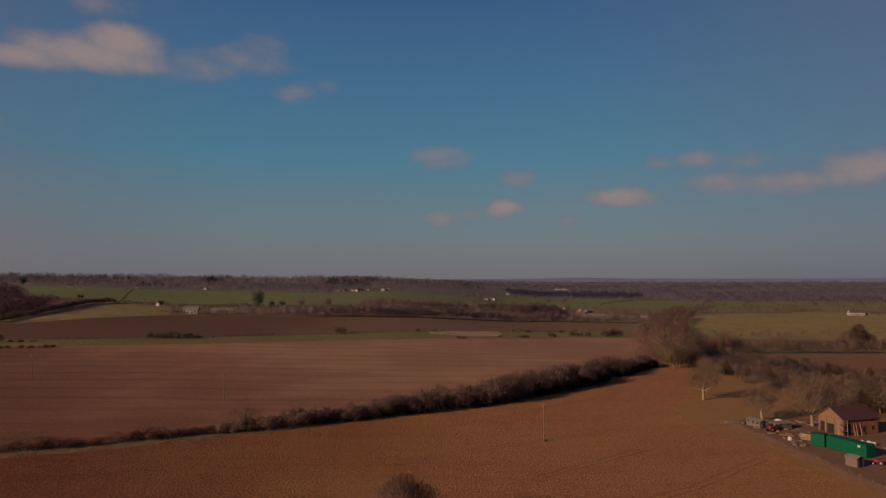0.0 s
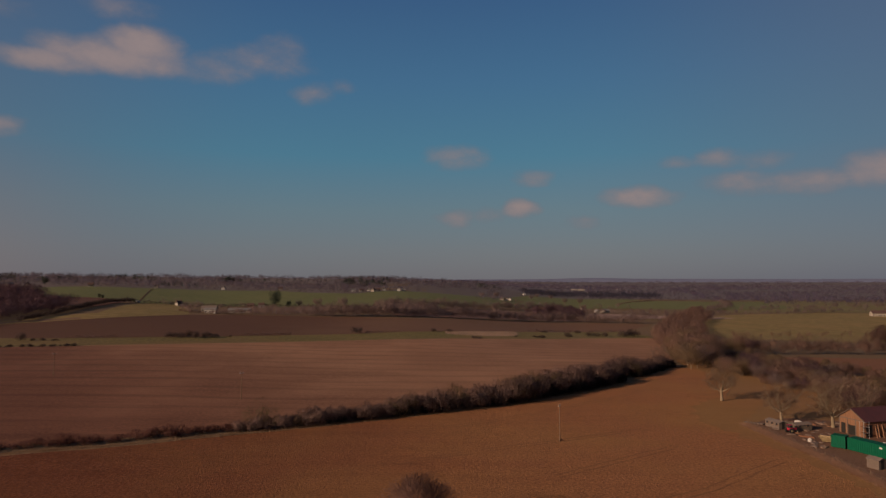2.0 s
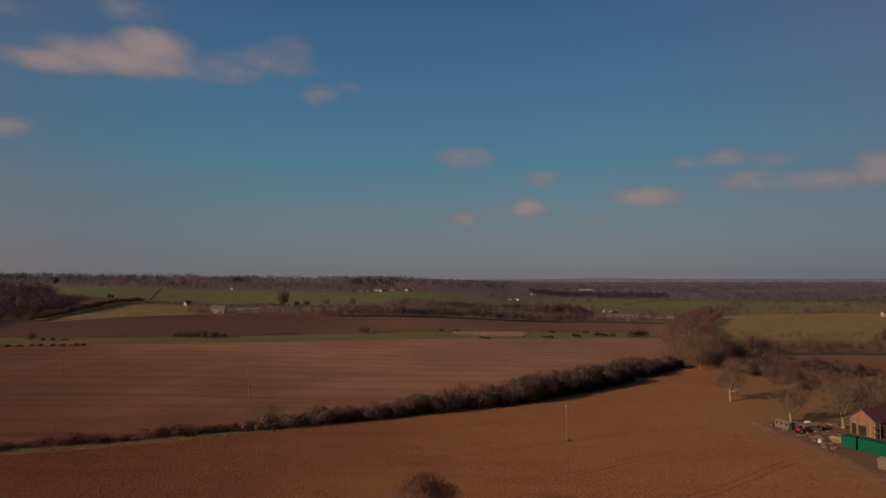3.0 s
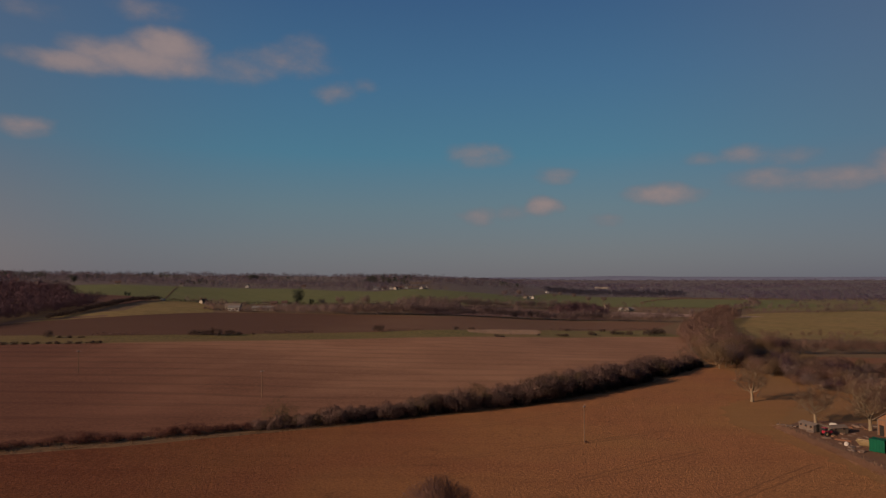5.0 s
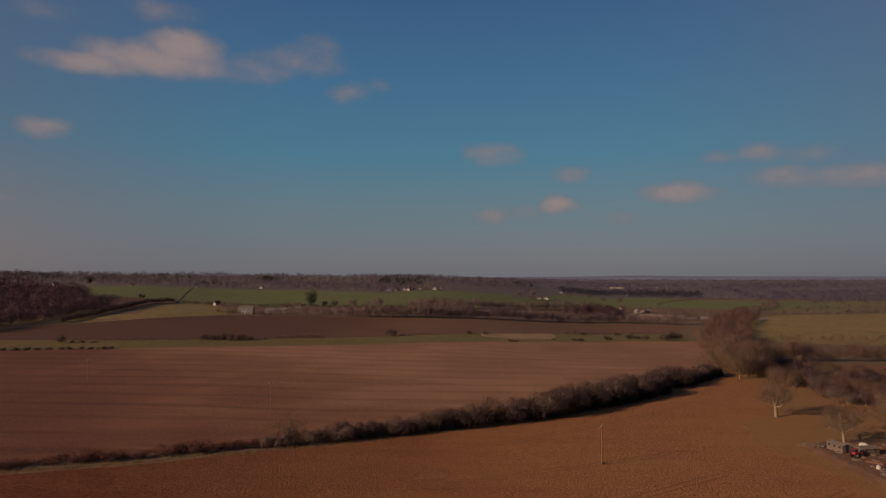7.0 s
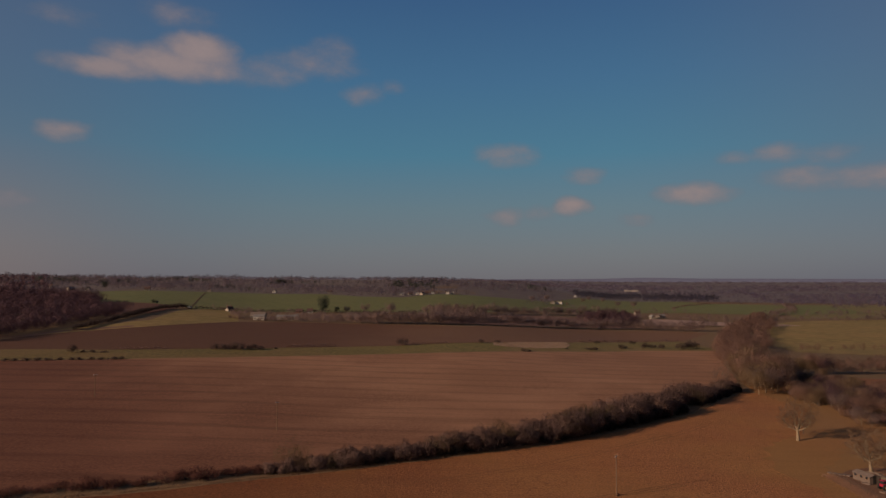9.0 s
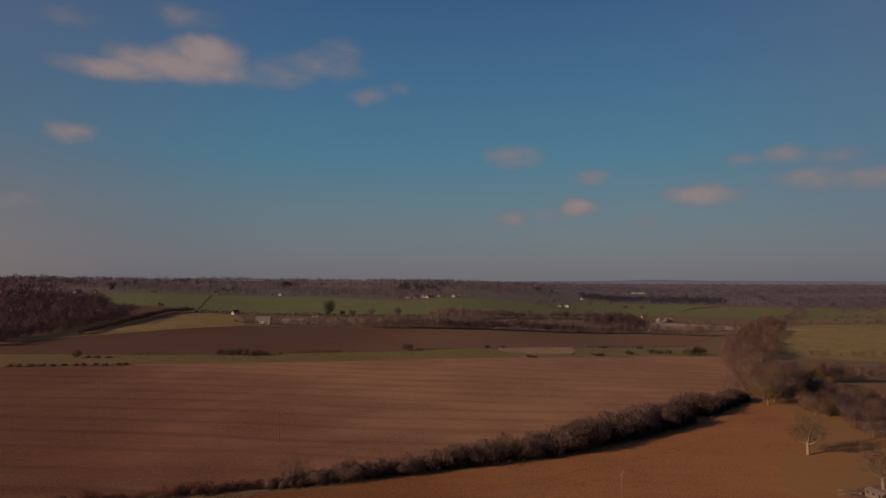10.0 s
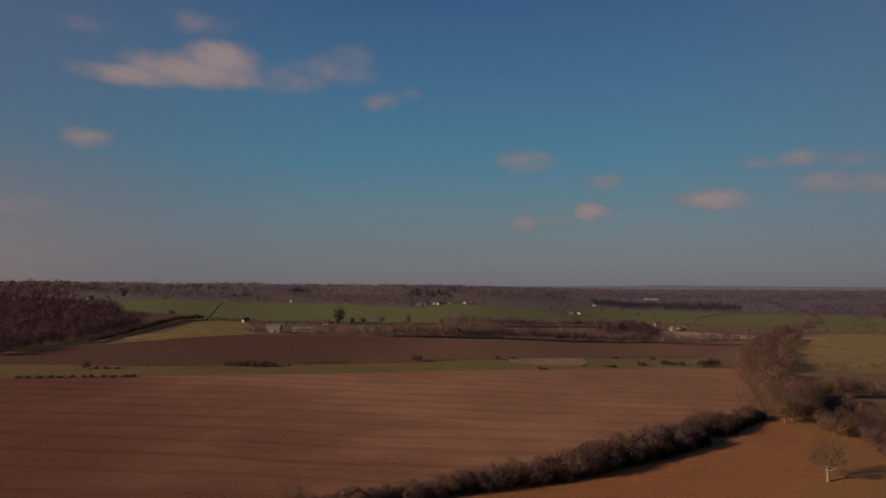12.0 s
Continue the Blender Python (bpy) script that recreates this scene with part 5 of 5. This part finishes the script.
house(-214, 626, 8, 12, 6, 2.8, 4.4, M_CREAM, M_ROOF_GREY, "long cream farm shed half hidden by hedges", 0, 4, "farm_building")
house(-205, 628, 10, 9, 6, 2.8, 4.6, M_CREAM, M_ROOF_GREY, "grey-roofed shed among bare bushes", 0, 3, "farm_building")
house(-216, 716, 12, 6, 5, 2.8, 5.0, M_WHITE, M_ROOF_TILE, "white cottage with a dark clay roof under the hill", 1, 3)
house(-228, 716, 12, 7, 5, 2.4, 4.4, M_BRICK, M_ROOF_TILE, "low brick outbuilding with a clay roof", 0, 2)
house(-144, 636, 30, 9, 6, 2.8, 4.6, M_SHED, M_ROOF_GREY, "grey shed at the end of a tree line", 0, 3, "farm_building")
vrng = random.Random(91)
for x, y, kind in ((-170, 1056, 0), (-158, 1070, 1), (-150, 1092, 0), (-136, 1098, 1), (-128, 1122, 0), (-104, 1132, 0), (-96, 1140, 1), (-140, 1075, 1),
                   (-388, 1076, 0), (-470, 1010, 1), (-513, 905, 1), (-578, 868, 1), (-596, 858, 1), (-700, 955, 1),
                   (194, 1036, 1), (196, 940, 1), (207, 954, 1), (214, 962, 1), (76, 1168, 1), (84, 1174, 0), (92, 1190, 0), (-300, 1100, 1),
                   (620, 2600, 0), (160, 1620, 0)):
    house(x, y, vrng.choice((8, 20, 70, 95, 110)), vrng.uniform(6, 9), 5.5, 3.0, 5.4, (M_WHITE, M_CREAM)[kind], vrng.choice((M_ROOF_TILE, M_ROOF_TILE, M_ROOF_GREY)),
          ("white rendered house among far bare trees", "cream house with a clay roof among far trees")[kind], 1, 3)
house(540, 862, -8, 18, 9, 4.2, 7.4, M_CREAM, M_ROOF_TILE, "long pale farm barn beside a meadow", 0, 6, "barn")
house(566, 858, -8, 24, 9, 3.2, 5.4, M_SHED, M_ROOF_TILE, "grey farm barn with a low roof beside a meadow", 0, 5, "barn")
house(438, 2440, 0, 46, 20, 4.0, 6.0, M_CREAM, M_CREAM, "long white glasshouse roof on the far plain", 0, 8, "glasshouse")


# ---- the yard ----
def ribbed_panel(bm, a, b, z0, z1, out, ribs):
    """An upright steel panel from a to b with pressed vertical ribs."""
    a, b, out = Vector(a), Vector(b), Vector(out)
    lows, tops = [], []
    for i in range(ribs * 4 + 1):
        p = a.lerp(b, i / (ribs * 4)) + out * (0.0 if i % 4 in (0, 1) else -0.04)
        lows.append(bm.verts.new((p.x, p.y, z0)))
        tops.append(bm.verts.new((p.x, p.y, z1)))
    for i in range(ribs * 4):
        bm.faces.new((lows[i], lows[i + 1], tops[i + 1], tops[i]))


def container(x, y, turn, length, label):
    """A steel shipping container, lying along its own x."""
    ob = new("shipping_container")
    ob.location, ob.rotation_euler = (x, y, terrain(x, y) + 0.17), (0, 0, radians(turn))
    h, w, l = 2.59, 1.22, length / 2
    bm = bmesh.new()
    for s in (-1, 1):
        ribbed_panel(bm, (-l + 0.08, s * (w - 0.02)), (l - 0.08, s * (w - 0.02)), 0.12, h - 0.1, (0, s), int(length * 2))
    ribbed_panel(bm, (-l + 0.03, -w + 0.08), (-l + 0.03, w - 0.08), 0.12, h - 0.1, (-1, 0), 5)
    part("side_panel", bm, M_GREENPAINT, ob)
    part("roof", boxed(-l + 0.02, -w + 0.02, h - 0.09, l - 0.02, w - 0.02, h - 0.02), M_GREENPAINT, ob)
    part("floor", boxed(-l, -w, 0.0, l, w, 0.12, bevel=0.01), M_GREENPAINT, ob)
    for sx in (-1, 1):
        for sy in (-1, 1):
            cx, cy = sx * (l - 0.05), sy * (w - 0.05)
            part("corner_post", boxed(cx - 0.07, cy - 0.07, 0.0, cx + 0.07, cy + 0.07, h, bevel=0.01), M_GREENPAINT, ob)
    for sy in (-1, 1):
        y0, y1 = sorted((0.01 * sy, sy * (w - 0.12)))
        door = part("door", boxed(l - 0.06, y0, 0.13, l, y1, h - 0.12, bevel=0.01), M_GREENPAINT, ob)
        for k in (0.3, 0.75):
            part("lock_bar", rodded((l + 0.03, y0 + (y1 - y0) * k, 0.15), (l + 0.03, y0 + (y1 - y0) * k, h - 0.15), 0.02, 0.02), M_GREENPAINT, door)
    return tagged(ob, label, "shipping container", "green containers in the yard")


container(82.9, 146.7, -46, 2.75, "short bright green steel shipping container in the yard")
container(85.5, 142.2, -69, 6.06, "long green steel shipping container in the yard")
container(87.12, 137.9, -70, 2.99, "short green steel shipping container with a white notice")
tagged(part("notice", boxed(-0.3, 0, -0.2, 0.3, 0.02, 0.2), M_WHITE, None), "small white notice fixed to a green container", "sign").matrix_world = pose(85.92, 137.6, 2.1, 0, 0, -70)


def timber_barn():
    ob = new("timber_barn")
    ob.location, ob.rotation_euler = (97.7, 160.4, 0), (0, 0, radians(17))
    w, d, eave, ridge = 5.3, 3.5, 3.8, 6.1
    part("wall", gabled(w, d, eave, ridge), M_TIMBER, ob)
    part("roof", roofed(w, d, eave, ridge, 0.4, 0.16), M_ROOF_RED, ob, "dark rust-red sheet roof")
    for i in range(35):
        x = -w + 0.15 + i * 0.3
        part("batten", boxed(x - 0.025, -d - 0.03, 0.1, x + 0.025, -d + 0.01, eave - 0.1), M_TIMBER, ob)
    for i in range(11):
        y = -d + 0.3 + i * (2 * d - 0.6) / 10
        top = ridge - (ridge - eave) * abs(y) / d - 0.12
        part("board", boxed(-w - 0.05, y - 0.27, 0.05 if abs(y) > 1.0 else 2.3, -w + 0.01, y + 0.27, top), M_TIMBER_PALE, ob, "fresh pale gable board" if i == 0 else "")
    for x in (-1.9, 1.0, 3.6):
        frame_ob = part("window", boxed(x - 0.5, -d - 0.06, 0.9, x + 0.5, -d - 0.01, 2.1), M_TIMBER_PALE, ob)
        part("pane", boxed(x - 0.4, -d - 0.075, 1.0, x + 0.4, -d - 0.062, 2.0), M_GLASS, frame_ob)
    part("doorway", boxed(-w - 0.062, -1.0, 0, -w - 0.052, 1.0, 2.3), M_DARKIN, ob)
    part("doorway", boxed(-w - 0.062, 1.7, 0, -w - 0.052, 2.9, 2.5), M_DARKIN, ob)
    for y in (-3.3, -1.15, 1.15, 3.3):
        part("post", boxed(-w - 0.16, y - 0.09, 0, -w - 0.06, y + 0.09, 3.6), M_SHED, ob)
    part("tie_beam", boxed(-w - 0.15, -3.4, 3.62, -w - 0.06, 3.4, 3.82), M_SHED, ob)
    for sy in (-1, 1):
        part("rafter", rodded((-w - 0.42, sy * 3.75, 3.72), (-w - 0.42, 0, 6.12), 0.09, 0.09, n=4), M_SHED, ob)
    part("doorway", boxed(-5.0, -d - 0.05, 0, -3.2, -d - 0.005, 2.9), M_DARKIN, ob)
    return tagged(ob, "brown timber-clad barn with a dark rust-red roof", "barn")


timber_barn()


def scaffold(x, y, turn):
    ob = new("scaffold")
    ob.location, ob.rotation_euler = (x, y, 0), (0, 0, radians(turn))
    for sx in (0, 1.6):
        for sy in (0, 1.0):
            part("upright", rodded((sx, sy, 0), (sx, sy, 4.0), 0.035, 0.035), M_STEEL, ob)
    for z in (1.3, 2.6, 3.8):
        for sy in (0, 1.0):
            part("ledger", rodded((-0.2, sy, z), (1.8, sy, z), 0.03, 0.03), M_STEEL, ob)
    for z in (1.35, 2.65):
        part("board", boxed(-0.1, 0.05, z, 1.7, 0.95, z + 0.05), M_TIMBER_PALE, ob)
    return tagged(ob, "steel tube scaffold standing against the timber barn", "scaffold")


scaffold(92.6, 154.3, 17)


def shed(x, y, turn, l, w, h, wall, roof, label, windows=0):
    ob = new("shed")
    ob.location, ob.rotation_euler = (x, y, terrain(x, y)), (0, 0, radians(turn))
    part("wall", gabled(l / 2, w / 2, h - 0.45, h), wall, ob)
    part("roof", roofed(l / 2, w / 2, h - 0.45, h, 0.15, 0.06), roof, ob)
    part("door", boxed(l / 2 - 0.02, -0.4, 0, l / 2 + 0.03, 0.4, 1.8), M_DARKIN, ob)
    for i in range(windows):
        px = -l / 2 + l * (i + 0.5) / windows
        fr = part("window", boxed(px - 0.4, -w / 2 - 0.04, 0.9, px + 0.4, -w / 2 + 0.02, 1.6), M_TIMBER_PALE, ob)
        part("pane", boxed(px - 0.33, -w / 2 - 0.055, 0.97, px + 0.33, -w / 2 - 0.042, 1.53), M_GLASS, fr)
    return tagged(ob, label, "shed")


shed(78.5, 166.2, -74, 4.6, 2.4, 2.0, M_SHED, M_FELT, "long grey wooden shed with small windows under an oak", 3)
shed(80.6, 130.6, -66, 2.4, 2.0, 2.2, M_SHED, M_FELT, "small weathered grey garden shed by the fence")
shed(83.0, 163.6, 15, 4.6, 2.4, 1.9, M_BARK_DARK, M_FELT, "low dark wooden lean-to beside the oak", 2)


def tractor(x, y, turn, size, label):
    ob = new("tractor")
    ob.location, ob.rotation_euler, ob.scale = (x, y, terrain(x, y)), (0, 0, radians(turn)), (size,) * 3
    part("bonnet", boxed(0.1, -0.35, 0.75, 1.7, 0.35, 1.35, bevel=0.08), M_RED, ob)
    part("cab", boxed(-1.1, -0.55, 0.8, 0.1, 0.55, 1.5, bevel=0.06), M_RED, ob)
    part("cab_glass", boxed(-1.0, -0.5, 1.5, 0.0, 0.5, 2.2, bevel=0.05), M_GLASS, ob)
    part("cab_roof", boxed(-1.15, -0.6, 2.2, 0.12, 0.6, 2.32, bevel=0.04), M_RED, ob)
    for sy in (-1, 1):
        for cx, r in ((-0.7, 0.68), (1.25, 0.42)):
            tyre = part("wheel", rodded((cx, sy * 0.55, r), (cx, sy * 0.9, r), r, r, n=20), M_RUBBER, ob)
            part("rim", rodded((cx, sy * 0.88, r), (cx, sy * 0.93, r), r * 0.5, r * 0.45, n=14), M_YELLOW, tyre)
    return tagged(ob, label, "tractor")


tractor(79.4, 160.6, 20, 0.85, "small red tractor parked beside a grey shed")
tractor(85.8, 131.6, 150, 0.66, "red tractor with black wheels behind the fence")


def skip(x, y, turn):
    ob = new("skip")
    ob.location, ob.rotation_euler = (x, y, 0), (0, 0, radians(turn))
    bm = bmesh.new()
    lo = [(-1.0, -0.75, 0.15), (1.0, -0.75, 0.15), (1.0, 0.75, 0.15), (-1.0, 0.75, 0.15)]
    hi = [(-1.7, -0.85, 1.15), (1.7, -0.85, 1.15), (1.7, 0.85, 1.15), (-1.7, 0.85, 1.15)]
    a, b = [bm.verts.new(p) for p in lo], [bm.verts.new(p) for p in hi]
    bm.faces.new(a[::-1])
    for i in range(4):
        bm.faces.new((a[i], a[(i + 1) % 4], b[(i + 1) % 4], b[i]))
    bmesh.ops.solidify(bm, geom=bm.faces, thickness=0.06)
    part("body", bm, M_YELLOW, ob)
    part("load", boxed(-1.35, -0.7, 0.6, 1.35, 0.7, 0.95, bevel=0.12), M_RUBBLE, ob)
    for sy in (-1, 1):
        part("rail", boxed(-1.75, sy * 0.88 - 0.05, 1.08, 1.75, sy * 0.88 + 0.05, 1.18), M_YELLOW, ob)
    return tagged(ob, "faded yellow steel skip half full of rubble", "skip")


skip(83.0, 151.6, -35)
yrng = random.Random(55)


def lump(name, x, y, sx, sy, sz, mat, label, category, group="", z=0.0, rough=0.22):
    """A slumped sack, stone or heap with uneven sides."""
    bm = bmesh.new()
    bmesh.ops.create_icosphere(bm, subdivisions=2, radius=1.0)
    for v in bm.verts:
        k = 1 + rough * noise.noise(v.co * (1.7 + 4 * (rough > 0.3)) + Vector((x, y, sx)))
        v.co = Vector((v.co.x * sx * k, v.co.y * sy * k, max(-0.6, v.co.z) * sz * k + 0.55 * sz))
    ob = part(name, bm, mat, None)
    ob.location, ob.rotation_euler = (x, y, terrain(x, y) + z), (0, 0, yrng.uniform(0, 3))
    return tagged(ob, label, category, group)


for x, y in ((92.4, 146.8), (93.6, 146.0), (94.8, 146.6), (93.2, 148.0), (94.4, 147.6)):
    lump("rubble_bag", x, y, 0.6, 0.55, 0.6, M_BAG, "slumped white woven rubble bag on the yard", "bag", "white bags in the yard")
lump("tarpaulin", 85.6, 169.5, 1.1, 0.8, 0.8, M_BAG, "white tarpaulin over a small heap beside the oak", "tarpaulin")
lump("water_tank", 79.0, 151.6, 0.5, 0.5, 0.6, M_BAG, "small white plastic tank beside the fence", "tank")
for i in range(60):
    x, y = yrng.uniform(77, 96), yrng.uniform(140, 172)
    if 81 < x < 89 and y < 151 or x > 88 and 153 < y < 168:
        continue
    s = yrng.uniform(0.2, 0.8)
    lump("rubble_mound", x, y, s * 1.6, s, s * 0.4, (M_RUBBLE, M_CONCRETE)[i % 2], "low heap of brick rubble on the dirt yard", "rubble", "rubble heaps in the yard", rough=0.6)
for i in range(26):
    x, y = yrng.uniform(79, 97), yrng.uniform(148, 173)
    if x > 88 and 153 < y < 168:
        continue
    bm = bmesh.new()
    for k in range(5):
        o = yrng.uniform(-0.15, 0.15)
        box(bm, -1.6 + o, -0.55 + k * 0.22, 0.0, 1.6 + o, -0.37 + k * 0.22, 0.12)
        if k < 4:
            box(bm, -1.5 - o, -0.45 + k * 0.22, 0.13, 1.5 - o, -0.28 + k * 0.22, 0.25)
    ob = part("timber_stack", bm, (M_TIMBER_PALE, M_SHED, M_TIMBER)[i % 3], None)
    ob.location, ob.rotation_euler = (x, y, 0.05), (0, 0, yrng.uniform(0, 3.1))
    tagged(ob, "short stack of sawn planks lying on the yard", "timber stack", "timber stacks in the yard")
for i, x in enumerate((96.4, 97.1, 98.3)):
    ob = part("plank", rodded((0, 0, 0), (0.15, 1.0, 2.9), 0.13, 0.13, n=4), M_TIMBER_PALE, None)
    ob.location = (x, 155.45 + 0.3 * (x - 96.4), 0.02)
    tagged(ob, "pale plank leaning on the barn wall", "plank", "planks against the barn")
for i in range(5):
    ob = part("concrete_slab", boxed(-0.6, -0.4, 0, 0.6, 0.4, 0.25, bevel=0.03), M_CONCRETE, None)
    ob.location, ob.rotation_euler = (73.5 + 0.8 * i, 171.5 - 0.5 * i + yrng.uniform(-0.4, 0.4), 0.1), (0, 0, yrng.uniform(0, 3))
    tagged(ob, "pale concrete slab lying at the field corner", "slab", "slabs at the field corner")


def wire_fence():
    ob = new("wire_fence")
    line = ((72.9, 169.5), (74.4, 147), (75.2, 133.6), (75.6, 120), (76.6, 98))
    posts = along(line, 2.8, random.Random(3), 0.03)
    for x, y in posts:
        part("post", rodded((x, y, -0.2), (x + yrng.uniform(-0.05, 0.05), y, 1.35 + yrng.uniform(-0.1, 0.1)), 0.07, 0.06, n=6), M_POLE, ob)
    for z in (0.4, 0.8, 1.2):
        bm = bmesh.new()
        for (x0, y0), (x1, y1) in zip(posts, posts[1:]):
            rod(bm, (x0, y0, z), (x1, y1, z), 0.010, 0.010, n=4)
        part("wire", bm, M_FELT, ob)
    return tagged(ob, "wire fence on weathered posts round the yard", "fence")


wire_fence()


def van(x, y, turn):
    ob = new("van")
    ob.location, ob.rotation_euler = (x, y, terrain(x, y)), (0, 0, radians(turn))
    part("body", boxed(-2.6, -0.95, 0.45, 1.6, 0.95, 2.3, bevel=0.12), M_WHITE, ob)
    part("cab", boxed(1.55, -0.93, 0.45, 2.6, 0.93, 1.5, bevel=0.2), M_WHITE, ob)
    part("windscreen", boxed(1.5, -0.85, 1.45, 1.95, 0.85, 2.1, bevel=0.08), M_GLASS, ob)
    for sx in (-1.7, 1.7):
        for sy in (-1, 1):
            part("wheel", rodded((sx, sy * 0.7, 0.35), (sx, sy * 0.97, 0.35), 0.35, 0.35, n=14), M_RUBBER, ob)
    return tagged(ob, "white van parked at the foot of a hill track", "van")


van(-334, 677, -17)
